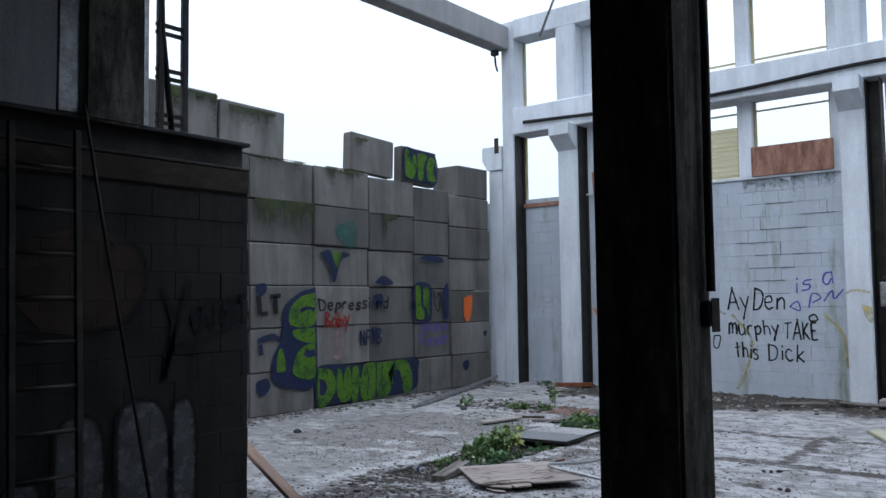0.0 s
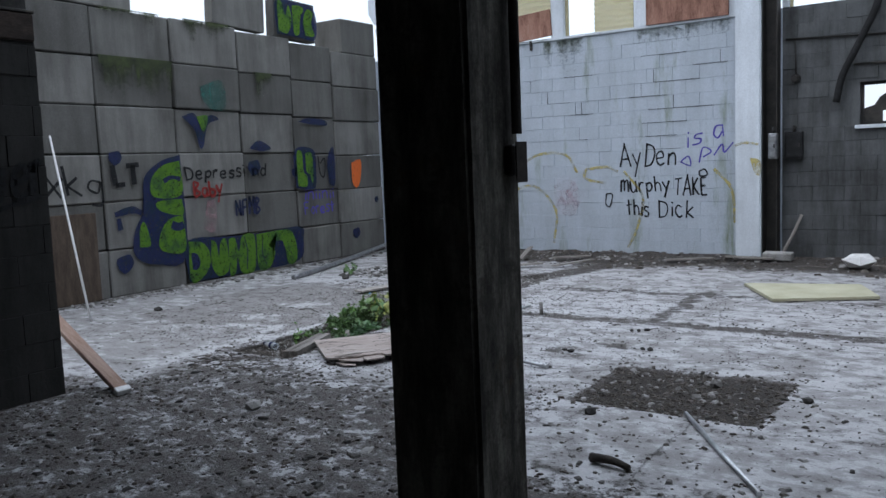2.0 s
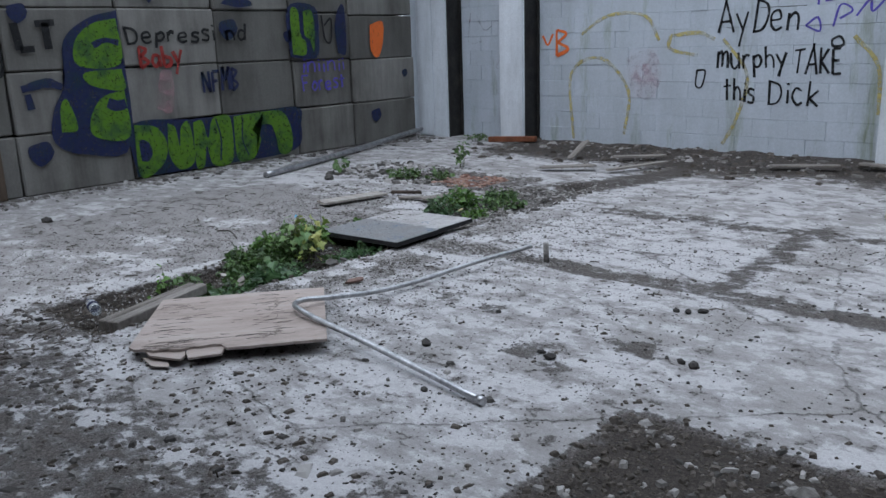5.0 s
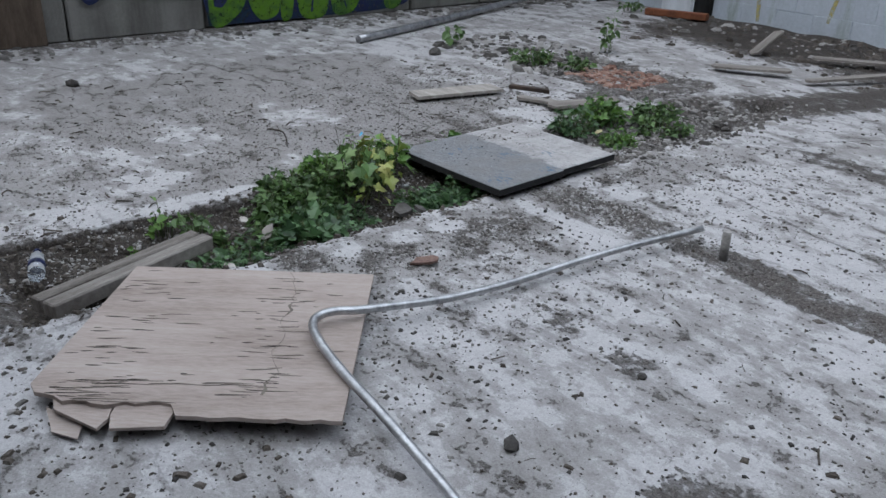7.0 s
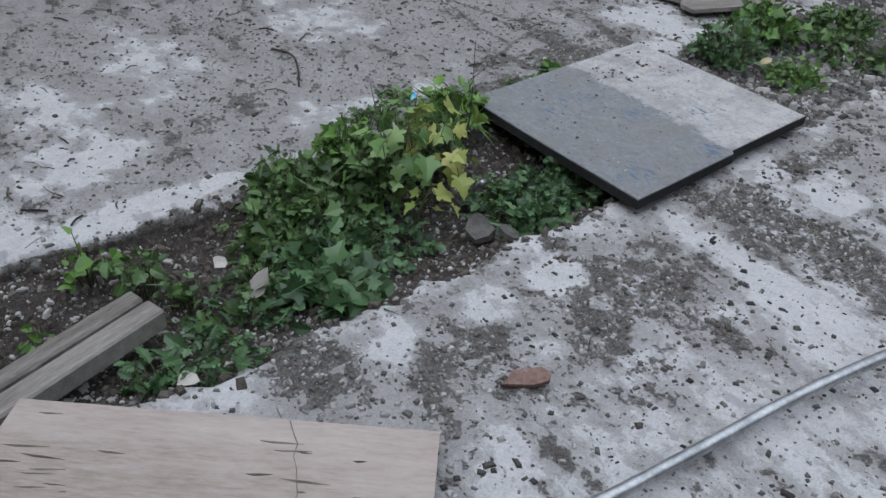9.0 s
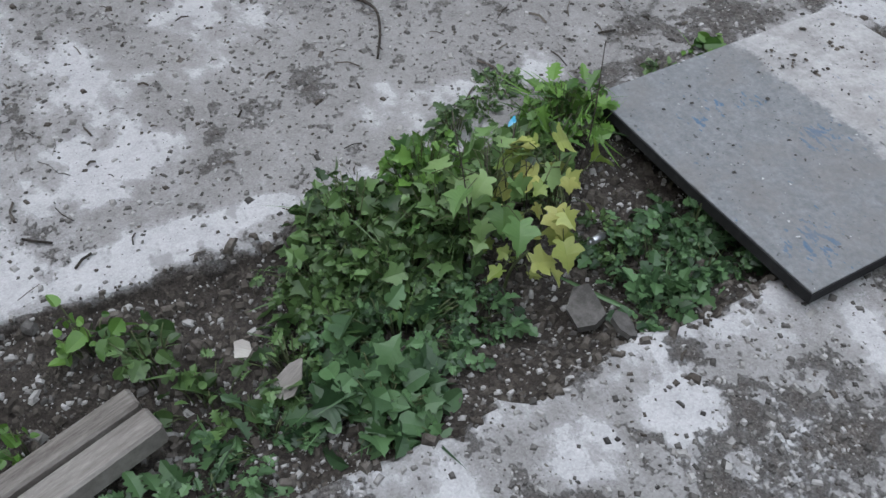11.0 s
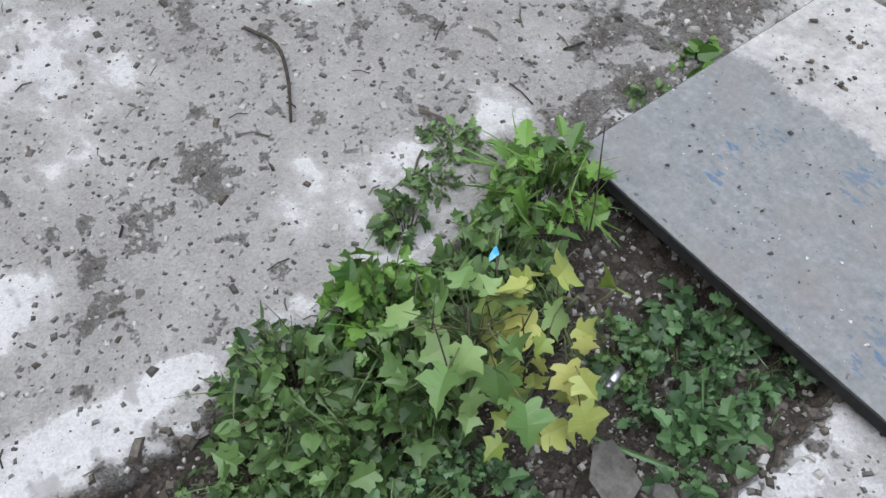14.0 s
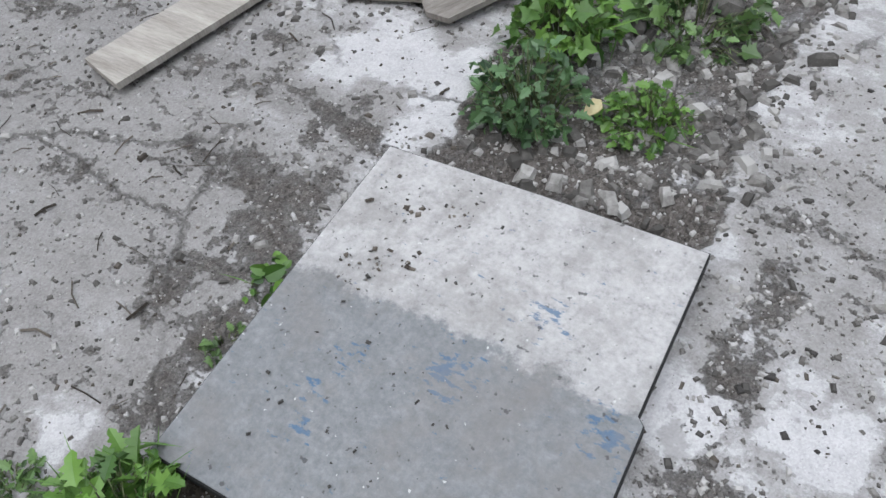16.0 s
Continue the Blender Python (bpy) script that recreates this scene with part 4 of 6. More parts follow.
part("graffiti", blob([(-1.62, 1.45), (-1.48, 1.4), (-1.48, 1.2), (-1.56, 1.25)], lambda u, v: Vector((u, 13.073, v))), M["ochre_line"], wall_north)
part("graffiti", blob([(-4.85, 1.1), (-4.5, 1.2), (-4.35, 0.9), (-4.5, 0.6), (-4.75, 0.7)], on_north), M["pink"], wall_north, "faint pink spray patch")
part("graffiti", handwriting("B", 0.34, on_north, (-5.9, 1.13), 0.2, 0.0, 12, 0.05), M["orange"], wall_north, "orange spray-painted letter")
part("graffiti", ribbon([(-6.1, 1.4), (-6.02, 1.28), (-5.94, 1.42)], 0.035, on_north), M["orange"], wall_north)
for pts in ([(-7.35, 1.75), (-7.4, 1.35), (-7.15, 1.35)], [(-7.25, 1.72), (-7.1, 1.5), (-6.9, 1.62)], [(-6.85, 1.6), (-6.7, 1.3), (-6.9, 1.0), (-6.72, 0.98)]):
    part("graffiti", ribbon(pts, 0.025, on_north), M["pink"], wall_north)

# the big lime and navy piece on the stacked blocks
W = wall_west
for pts in ([(8.42, 1.8), (8.1, 1.72), (7.82, 1.5), (7.78, 1.1), (7.62, 0.8), (7.6, 0.5), (7.9, 0.35), (8.42, 0.42)],):
    part("graffiti", blob(pts, lambda u, v: on_west(u, v) + Vector((0.002, 0, 0))), M["navy"], W, "navy outline of a painted letter")
for pts in ([(8.4, 1.72), (8.12, 1.66), (7.93, 1.48), (7.95, 1.25), (8.4, 1.26)], [(8.4, 1.2), (8.0, 1.18), (8.05, 1.05), (8.4, 0.98)], [(8.4, 0.98), (8.15, 0.92), (8.0, 0.72), (8.02, 0.52), (8.4, 0.48)], [(7.68, 0.6), (7.85, 0.62), (7.78, 0.92), (7.7, 0.85)]):
    part("graffiti", blob(pts, lambda u, v: on_west(u, v) + Vector((0.006, 0, 0))), M["lime"], W, "lime green fill of a painted letter")
part("graffiti", ribbon([(8.12, 1.45), (8.25, 1.5), (8.4, 1.47)], 0.07, lambda u, v: on_west(u, v) + Vector((0.009, 0, 0))), M["navy"], W)
part("graffiti", ribbon([(8.2, 0.86), (8.3, 0.82), (8.4, 0.84)], 0.12, lambda u, v: on_west(u, v) + Vector((0.009, 0, 0))), M["navy"], W)
def layer(k):
    """A coat of paint k layers above the block face."""
    return lambda u, v: on_west(u, v) + Vector((0.003 * k, 0, 0))


part("graffiti", blob([(8.44, 0.03), (8.44, 0.6), (9.2, 0.6), (10.0, 0.6), (10.7, 0.62), (10.75, 0.4), (10.62, 0.08), (9.6, 0.03)], on_west), M["navy"], W, "navy ground of the painted letters")
for pts in ([(8.46, 0.6), (8.72, 0.55), (8.83, 0.34), (8.74, 0.12), (8.47, 0.03)], [(8.86, 0.58), (8.84, 0.24), (8.95, 0.05), (9.14, 0.1), (9.16, 0.35), (9.12, 0.58), (9.02, 0.52), (8.98, 0.3), (8.95, 0.52)], [(9.18, 0.56), (9.17, 0.06), (9.28, 0.05), (9.33, 0.28), (9.4, 0.04), (9.66, 0.05), (9.7, 0.4), (9.66, 0.6), (9.44, 0.58), (9.36, 0.36), (9.3, 0.57)], [(9.73, 0.58), (9.74, 0.08), (9.95, 0.04), (10.06, 0.16), (10.1, 0.3), (9.98, 0.4), (10.25, 0.44), (10.33, 0.28), (10.38, 0.06), (10.56, 0.08), (10.58, 0.35), (10.45, 0.58), (10.1, 0.6)]):
    part("graffiti", blob(pts, layer(2)), M["lime"], W, "lime green fill of a painted letter")
part("graffiti", blob([(8.5, 0.2), (8.5, 0.42), (8.6, 0.4), (8.64, 0.28), (8.58, 0.19)], layer(3)), M["navy"], W)
for pts in ([(9.48, 0.58), (9.53, 0.35), (9.5, 0.08)], [(9.86, 0.55), (9.83, 0.3), (9.9, 0.1)]):
    part("graffiti", ribbon(pts, 0.022, layer(3)), M["navy"], W)
for u, v, r in ((7.42, 1.78, 0.1), (7.45, 0.42, 0.13), (10.65, 1.5, 0.08), (9.78, 1.6, 0.13), (12.1, 0.4, 0.1), (6.95, 1.0, 0.1), (12.7, 0.95, 0.06)):
    part("graffiti", blob([(u + r * math.cos(a), v + r * math.sin(a) * (0.9 + 0.2 * math.sin(3 * a))) for a in (0, 0.9, 1.8, 2.7, 3.6, 4.5, 5.4)], on_west), M["navy"], W, "blue spray dot")
part("graffiti", ribbon([(7.35, 1.05), (7.6, 1.1), (7.75, 1.05)], 0.1, on_west), M["navy"], W)
part("graffiti", ribbon([(7.4, 1.0), (7.42, 0.85)], 0.08, on_west), M["navy"], W)
part("graffiti", handwriting("LT", 0.26, on_west, (7.38, 1.42), 0.4, 0, 14, 0.085), M["ink"], W, "black spray-painted letters")
part("graffiti", handwriting("xkg", 0.36, on_west, (6.45, 1.34), 0.75, -0.08, 15, 0.04), M["ink"], W, "black spray-painted letters")
part("graffiti", handwriting("Depressi", 0.19, on_west, (8.5, 1.46), 1.08, 0.0, 31, 0.036), M["ink"], W, "black spray-painted word")
part("graffiti", handwriting("nd", 0.2, on_west, (9.74, 1.47), 0.26, 0.0, 32, 0.036), M["ink"], W, "black spray-painted letters")
part("graffiti", handwriting("Baby", 0.24, on_west, (8.62, 1.2), 0.52, 0.0, 16, 0.045), M["red"], W, "red spray-painted word")
part("graffiti", handwriting("NFMB", 0.26, on_west, (9.37, 0.88), 0.47, 0.03, 18, 0.042), M["navy"], W, "dark blue spray-painted letters")
part("graffiti", blob([(8.75, 0.75), (8.85, 1.15), (9.0, 1.1), (8.95, 0.7)], on_west), M["pink"], W)
part("graffiti", blob([(8.5, 2.32), (8.7, 2.38), (8.85, 2.26), (9.0, 2.36), (9.15, 2.3), (8.95, 2.22), (8.85, 1.93), (8.78, 1.9), (8.7, 2.15)], on_west), M["navy"], W, "blue painted arrow shape")
part("graffiti", blob([(8.75, 2.33), (8.95, 2.34), (8.86, 2.12)], lambda u, v: on_west(u, v) + Vector((0.005, 0, 0))), M["lime"], W)
part("graffiti", blob([(8.85, 2.75), (9.25, 2.85), (9.3, 2.5), (9.1, 2.42), (8.9, 2.55)], on_west), M["teal"], W, "faded teal spray patch")
part("graffiti", blob([(9.7, 1.88), (9.9, 2.0), (10.15, 1.88), (9.95, 1.84)], on_west), M["navy"], W)
part("graffiti", blob([(10.78, 2.3), (11.0, 2.36), (11.4, 2.34), (11.45, 2.25), (11.1, 2.26)], on_west), M["navy"], W)
part("graffiti", blob([(10.66, 1.24), (10.66, 1.84), (11.1, 1.85), (11.14, 1.5), (11.08, 1.22)], on_west), M["navy"], W, "navy ground of the painted letters")
for pts in ([(10.7, 1.27), (10.7, 1.8), (10.82, 1.8), (10.84, 1.5), (10.92, 1.42), (10.9, 1.26)], [(10.9, 1.8), (10.9, 1.52), (10.98, 1.45), (11.04, 1.3), (11.07, 1.55), (11.04, 1.8)]):
    part("graffiti", blob(pts, layer(2)), M["lime"], W)
part("graffiti", ribbon([(11.2, 1.75), (11.24, 1.45), (11.34, 1.42), (11.36, 1.7), (11.24, 1.62)], 0.035, on_west), M["ink"], W)
part("graffiti", blob([(11.46, 1.26), (11.42, 1.6), (11.5, 1.84), (11.6, 1.84), (11.6, 1.28)], on_west), M["navy"], W)
for k, v in enumerate((1.08, 0.85)):
    part("graffiti", handwriting(("iniinii", "Forest")[k], 0.2, on_west, (10.82, v - 0.05), 0.72, 0.02, 20 + k, 0.03), M["violet"], W, "violet spray-painted words")
part("graffiti", blob([(12.05, 1.62), (12.05, 1.3), (12.17, 1.18), (12.28, 1.35), (12.3, 1.66)], on_west), M["orange"], W, "orange spray patch")

# tags on the dark inner wall
part("graffiti", handwriting("over", 0.34, on_inner, (3.74, 1.4), 0.48, 0.06, 22, 0.05), M["ink"], wall_inner, "black spray-painted word")
part("graffiti", ribbon([(3.72, 1.22), (3.9, 1.34), (4.2, 1.42)], 0.045, on_inner), M["ink"], wall_inner)
for pts in ([(3.48, 1.72), (3.58, 1.45), (3.5, 1.05)], [(3.72, 1.78), (3.6, 1.4), (3.5, 1.05)], [(3.5, 1.2), (3.6, 1.28), (3.75, 1.3)]):
    part("graffiti", ribbon(pts, 0.055, on_inner), M["ink"], wall_inner)
for u, w, h in ((2.36, 0.3, 0.5), (2.72, 0.34, 0.86), (3.15, 0.4, 0.92), (3.58, 0.2, 0.9)):
    part("graffiti", blob([(u, 0.1), (u - 0.01, h - 0.15), (u + w * 0.3, h), (u + w * 0.8, h - 0.05), (u + w, h - 0.3), (u + w, 0.1)], on_inner), M["silver"], wall_inner, "silver bubble letter")
    part("graffiti", ribbon([(u, 0.1), (u - 0.01, h - 0.15), (u + w * 0.3, h), (u + w * 0.8, h - 0.05), (u + w, h - 0.3), (u + w, 0.1)], 0.04, lambda a, b: on_inner(a, b) + Vector((0.003, 0, 0))), M["ink"], wall_inner)
part("graffiti", blob([(2.45, 1.6), (2.5, 2.0), (2.9, 2.12), (3.3, 1.98), (3.35, 1.7), (3.1, 1.45), (2.7, 1.4)], on_inner), M["brown"], wall_inner, "dark brown painted shape")
part("graffiti", ribbon([(2.95, 1.42), (3.25, 1.5), (3.36, 1.8), (3.28, 2.0), (3.1, 2.02), (3.05, 1.85)], 0.035, lambda a, b: on_inner(a, b) + Vector((0.003, 0, 0))), M["ink"], wall_inner)


# ---- things on the floor ----
def sheet(name, outline, thick, at, turn, mat, label, category, tilt=(0, 0), seed=1):
    """A flat board with an uneven outline, in its own axes."""
    ob = thing(name, label, category)
    ob.matrix_basis = pose(*at, tilt[0], tilt[1], turn)
    part("panel", prism(outline, 0, thick), mat, ob)
    return ob


rnd = random.Random(11)
U = 0.455
ragged = []
for k in range(31):
    y = -U + 2 * U * k / 30
    edge = 0.36 + 0.5 * (y + U) if y < -0.33 else (0.425 if y < 0.0 else 0.474)
    ragged.append((edge + rnd.uniform(-0.014, 0.008) * (1.0 if y < 0.02 else 0.4), y + rnd.uniform(-0.006, 0.006)))
plywood = sheet("plywood_sheet", [(-U, -U + 0.02), (0.34, -U), *ragged[1:-1], (0.475, U), (-U + 0.01, U)], 0.013, (-3.035, 6.268, 0.045), -39.2, M["ply"], "weathered split plywood sheet on the floor", "board", (0.4, -1.6))
for k, (o, z, tip) in enumerate((([(0.365, -0.385), (0.44, -0.345), (0.51, -0.2), (0.47, -0.185), (0.41, -0.19), (0.38, -0.28)], -0.012, 4), ([(0.405, -0.178), (0.46, -0.182), (0.515, -0.165), (0.508, -0.09), (0.5, -0.02), (0.41, -0.008)], -0.009, 3), ([(0.4, -0.39), (0.5, -0.33), (0.525, -0.25), (0.47, -0.26)], -0.03, 6))):
    chip = part("splinter", rough_up(prism(o, 0, 0.01 if k < 2 else 0.004), 0.004, 30, k), M["ply"], plywood, "broken layer of the split sheet" if k == 0 else "")
    chip.matrix_basis = pose(0, 0, z + 0.43 * math.sin(radians(tip)), 0, tip, 0)
for k in range(26):
    y = rnd.uniform(-U + 0.05, 0.1)
    bm = prism([(0, 0), (0.003, 0.01), (0.001, rnd.uniform(0.05, 0.16)), (-0.003, 0.02)], 0, 0.0016)
    part("split", bm, M["twig"], plywood).matrix_basis = pose(rnd.uniform(0.3, 0.42), y, 0.0124, 0, 0, rnd.uniform(-4, 4))
for k in range(120):
    x, y, ln = -U + 0.03 + 0.8 * rnd.random() ** 0.7, rnd.choice((rnd.uniform(-U + 0.02, -0.2), rnd.uniform(0.08, 0.24), rnd.uniform(-U + 0.04, U - 0.12))), rnd.uniform(0.015, 0.1)
    w = rnd.uniform(0.0015, 0.0045)
    bm = prism([(0, 0), (w, ln * 0.3), (w * 0.6, ln * 0.7), (0, ln), (-w * 0.4, ln * 0.5)], 0.0, 0.0016)
    gash = part("split", bm, M["twig"], plywood)
    gash.matrix_basis = pose(x, y, 0.0124, 0, 0, rnd.uniform(-5, 5))

bm, x, y = bmesh.new(), -U + 0.01, 0.15
side = []
while x < U - 0.06:
    y += rnd.uniform(-0.016, 0.017)
    w = rnd.uniform(0.002, 0.006) if x > 0.28 or -0.2 < x < -0.1 else rnd.uniform(0.0006, 0.0018)
    side.append((bm.verts.new((x, y - w, 0.0146)), bm.verts.new((x, y + w, 0.0146))))
    x += 0.03
for (p, q), (r2, s2) in zip(side, side[1:]):
    bm.faces.new((p, r2, s2, q))
part("crack", bm, M["twig"], plywood, "dark zigzag split across the sheet")

mat_ob = thing("floor_hatch_sheet", "square grey worn sheet with pale dusty half", "board")
mat_ob.matrix_basis = pose(-3.872, 8.287, 0.024, 0.5, -1.2, 0.0)
MAT = [(-0.372, -0.447), (0.02, -0.442), (0.418, -0.428), (0.402, 0.02), (0.386, 0.034), (0.374, 0.436), (0.0, 0.43), (-0.394, 0.414), (-0.385, 0.0)]
part("panel", prism(MAT, 0, 0.03), M["rubber"], mat_ob, "black core of the sheet")


def sheet_top():
    m, t, b = nodes_of("worn_sheet_top")
    v = coords(t, (1, 1, 1), False)
    sep = t.nodes.new("ShaderNodeSeparateXYZ")
    t.links.new(v, sep.inputs[0])
    n = noise_of(t, v, 5, 7, 0.7)
    f = noise_of(t, v, 60, 4, 0.7)
    n2 = noise_of(t, v, 22, 6, 0.75)
    half = math_node(t, "ADD", sep.outputs[1], math_node(t, "MULTIPLY", math_node(t, "SUBTRACT", n, 0.5), 0.14))
    half = math_node(t, "ADD", half, math_node(t, "MULTIPLY", math_node(t, "SUBTRACT", n2, 0.5), 0.09))
    m1 = ramp(t, half, [(0.025, grey(0)), (0.045, grey(0.8)), (0.16, grey(1))])
    g = math_node(t, "ADD", math_node(t, "MULTIPLY", n2, 0.5), math_node(t, "MULTIPLY", f, 0.5))
    a = ramp(t, g, [(0.34, (0.12, 0.125, 0.13)), (0.5, (0.165, 0.171, 0.178)), (0.68, (0.235, 0.241, 0.248))])
    c = ramp(t, g, [(0.34, (0.2, 0.195, 0.193)), (0.46, (0.325, 0.317, 0.315)), (0.66, (0.43, 0.42, 0.416))])
    col = mix(t, m1, a, c)
    near = None
    for px, py, pr in ((-0.15, -0.28, 0.07), (-0.17, -0.2, 0.05), (-0.15, -0.11, 0.06), (0.14, 0.15, 0.09), (0.35, -0.03, 0.1), (0.31, -0.31, 0.12), (0.05, -0.05, 0.1)):
        d = t.nodes.new("ShaderNodeVectorMath")
        d.operation = "DISTANCE"
        t.links.new(v, d.inputs[0])
        d.inputs[1].default_value = (px, py, 0.033)
        f1 = math_node(t, "SUBTRACT", 1.0, math_node(t, "DIVIDE", d.outputs["Value"], pr), True)
        near = f1 if near is None else math_node(t, "MAXIMUM", near, f1)
    blue = math_node(t, "ADD", math_node(t, "MULTIPLY", near, 0.2), noise_of(t, coords(t, (1, 2.2, 1), False), 26, 4, 0.65))
    col = mix(t, ramp(t, blue, [(0.665, grey(0)), (0.72, grey(0.75))]), col, (0.035, 0.1, 0.19))
    mud = ramp(t, noise_of(t, v, 8, 8, 0.7), [(0.47, grey(0)), (0.6, grey(0.55)), (0.7, grey(0.8))])
    col = mix(t, math_node(t, "MULTIPLY", mud, 0.75), col, (0.16, 0.15, 0.143))
    dots = ramp(t, noise_of(t, v, 70, 2, 0.5), [(0.73, grey(0)), (0.77, grey(0.8))])
    col = mix(t, dots, col, (0.5, 0.5, 0.49))
    spots = ramp(t, noise_of(t, v, 55, 2, 0.5), [(0.68, grey(0)), (0.73, grey(0.8))])
    col = mix(t, spots, col, (0.05, 0.05, 0.05))
    t.links.new(col, b.inputs["Base Color"])
    b.inputs["Roughness"].default_value = 0.8
    bump_of(t, b, math_node(t, "ADD", f, grains(t, v, 55, "Distance")), 0.6, 0.006)
    return m


M["sheettop"] = sheet_top()
part("top_face", prism([(0.992 * x, 0.992 * y) for x, y in MAT], 0.0295, 0.033), M["sheettop"], mat_ob)

plank = thing("old_plank", "two weathered pale planks beside the trench", "plank")
plank.matrix_basis = pose(-3.84, 6.53, -0.032, 0, 0, 18.4)
for k, (a, b) in enumerate(((-0.06, -0.008), (0.006, 0.07))):
    part("board", rough_up(box(a, b, -0.7, 0.02, 0, 0.06, 0.006), 0.005, 7, k), M["grey_wood"], plank)

board = sheet("pale_board", [(-5.05, 8.57), (-4.91, 9.2), (-5.08, 9.22), (-5.21, 8.61)], 0.02, (0, 0, 0.025), 0, M["pale_wood"], "pale bare board lying on the floor", "board")
yb = sheet("yellow_panel", [(0, 0), (0.512, -0.97), (1.425, -0.462), (1.16, 0.29)], 0.03, (-1.102, 10.626, 0.01), 0, M["yellow"], "pale yellow insulation panel on the floor", "panel")
slab = sheet("board_scrap", [(0, 0), (0.3, 0.02), (0.28, 0.06), (0, 0.05)], 0.03, (-5.02, 9.35, 0.0), 25, M["timber"], "small dark offcut of timber", "offcut")

pipe = thing("bent_pipe", "bent galvanised steel pipe lying across the floor", "pipe")
run = smooth_line([(-1.47, 6.33, 0.02), (-1.994, 6.4, 0.045), (-2.311, 6.425, 0.07), (-2.575, 6.438, 0.09), (-2.747, 6.462, 0.1), (-2.835, 6.495, 0.1), (-2.868, 6.54, 0.1), (-2.862, 6.6, 0.1), (-2.837, 6.69, 0.088), (-2.79, 7.02, 0.048), (-2.765, 7.33, 0.036), (-2.737, 7.62, 0.045), (-2.69, 7.9, 0.06), (-2.621, 8.269, 0.07)], 6)
part("tube", tube(run, 0.0145, 12), M["zinc"], pipe)
part("end_cap", tube([(-1.455, 6.328, 0.02), (-1.49, 6.333, 0.021)], 0.019, 12), M["zinc"], pipe)
stub = thing("pipe_stub", "short upright pipe stub in the floor", "pipe stub", at=(-2.46, 8.21, 0))
part("tube", tube([(0, 0, -0.02), (-0.005, 0.0, 0.13)], 0.018, 12), M["stone"], stub)
far_pipe = thing("far_pipe", "long grey pipe along the block wall", "pipe")
part("tube", tube(smooth_line([(-6.9, 9.3, 0.03), (-7.12, 10.07, 0.04), (-7.5, 11.2, 0.05), (-7.95, 12.9, 0.12)]), 0.035, 10), M["zinc"], far_pipe)
red_bar = thing("red_bar", "red painted steel bar at the foot of the column", "bar")
part("bar", box(-0.35, 0.35, -0.04, 0.04, 0, 0.07, 0.006), M["rust"], red_bar)
red_bar.matrix_basis = pose(-6.3, 12.95, 0.02, 0, -2, 12)
prop = thing("fallen_timber", "reddish timber leaning from the wall to the floor", "timber")
bm = rough_up(box(-0.05, 0.05, 0, 1.5, -0.02, 0.02, 0.004), 0.002, 5)
part("baulk", bm, M["redwood"], prop)
part("end_cap", rough_up(box(-0.056, 0.056, -0.035, 0.02, -0.026, 0.024, 0.006), 0.004, 9), M["white"], prop, "pale splintered end")
prop.matrix_basis = Matrix.Translation((-3.82, 4.42, 0.04)) @ Vector((-0.911, 0.103, 0.398)).to_track_quat("Y", "Z").to_matrix().to_4x4()
pole = thing("leaning_pole", "thin pale pole leaning on the block wall", "pole")
part("rod", tube([(-6.755, 6.08, 0.0), (-7.38, 6.31, 1.03), (-8.0, 6.54, 2.04)], 0.013, 8), M["white"], pole)
bboard = thing("leaning_board", "brown board leaning on the block wall", "board")
part("panel", rough_up(box(-8.045, -8.0, 6.15, 7.05, 0, 1.1, 0.005), 0.006, 4), M["darkwood"], bboard)
rubble_block = thing("white_rubble", "broken white concrete lump by the wall", "rubble", at=(-0.13, 12.35, 0.02))
bm = bmesh.new()
pebble(bm, (0, 0, 0.1), 0.19, random.Random(3), 0.8)
part("lump", bm, M["white"], rubble_block)
curb = thing("broken_block", "pale broken block at the foot of the post", "rubble", at=(-1.2, 12.9, 0.02))
part("lump", rough_up(box(-0.19, 0.19, -0.1, 0.1, 0, 0.12, 0.015), 0.012, 9), M["stone"], curb)
floor_strip = thing("metal_strip", "thin pale metal strip on the floor", "strip")
part("strip", tube([(-0.24, 5.7, 0.012), (0.1, 5.16, 0.014), (0.4, 4.7, 0.012)], 0.014, 6), M["zinc"], floor_strip)
bottle = thing("plastic_bottle", "crushed clear plastic bottle on the dirt", "bottle")
bm = bmesh.new()
tube([(0, 0, 0), (0.0, 0.02, 0), (0, 0.1, 0.004), (0, 0.14, 0)], 0.03, 12, bm)
tube([(0, 0.14, 0), (0, 0.17, 0), (0, 0.19, 0)], 0.013, 12, bm)
M["plastic"], pt, pb = nodes_of("clear_plastic")
pb.inputs["Base Color"].default_value = (0.85, 0.9, 0.95, 1)
pb.inputs["Transmission Weight"].default_value = 0.75
pb.inputs["Roughness"].default_value = 0.12
pb.inputs["IOR"].default_value = 1.2
bump_of(pt, pb, noise_of(pt, coords(pt), 40, 3, 0.5), 0.6, 0.01)
part("body", bm, M["plastic"], bottle)
part("cap", tube([(0, 0.19, 0), (0, 0.205, 0)], 0.015, 12), M["navy"], bottle, "blue cap")
part("label", tube([(0, 0.05, 0.001), (0, 0.085, 0.002)], 0.0312, 12), M["navy"], bottle, "torn blue label")
bottle.matrix_basis = pose(-3.8, 5.9, 0.04, 0, 0, 75)


# ---- stones and twigs picked out singly ----
def rock(x, y, s, mat, label, seed, flat=0.7):
    ob = thing("stone", label, "stone", "loose stones", at=(x, y, floor_height(x, y) + s * flat * 0.45))
    bm = bmesh.new()
    pebble(bm, (0, 0, 0), s, random.Random(seed), flat)
    part("lump", bm, mat, ob)


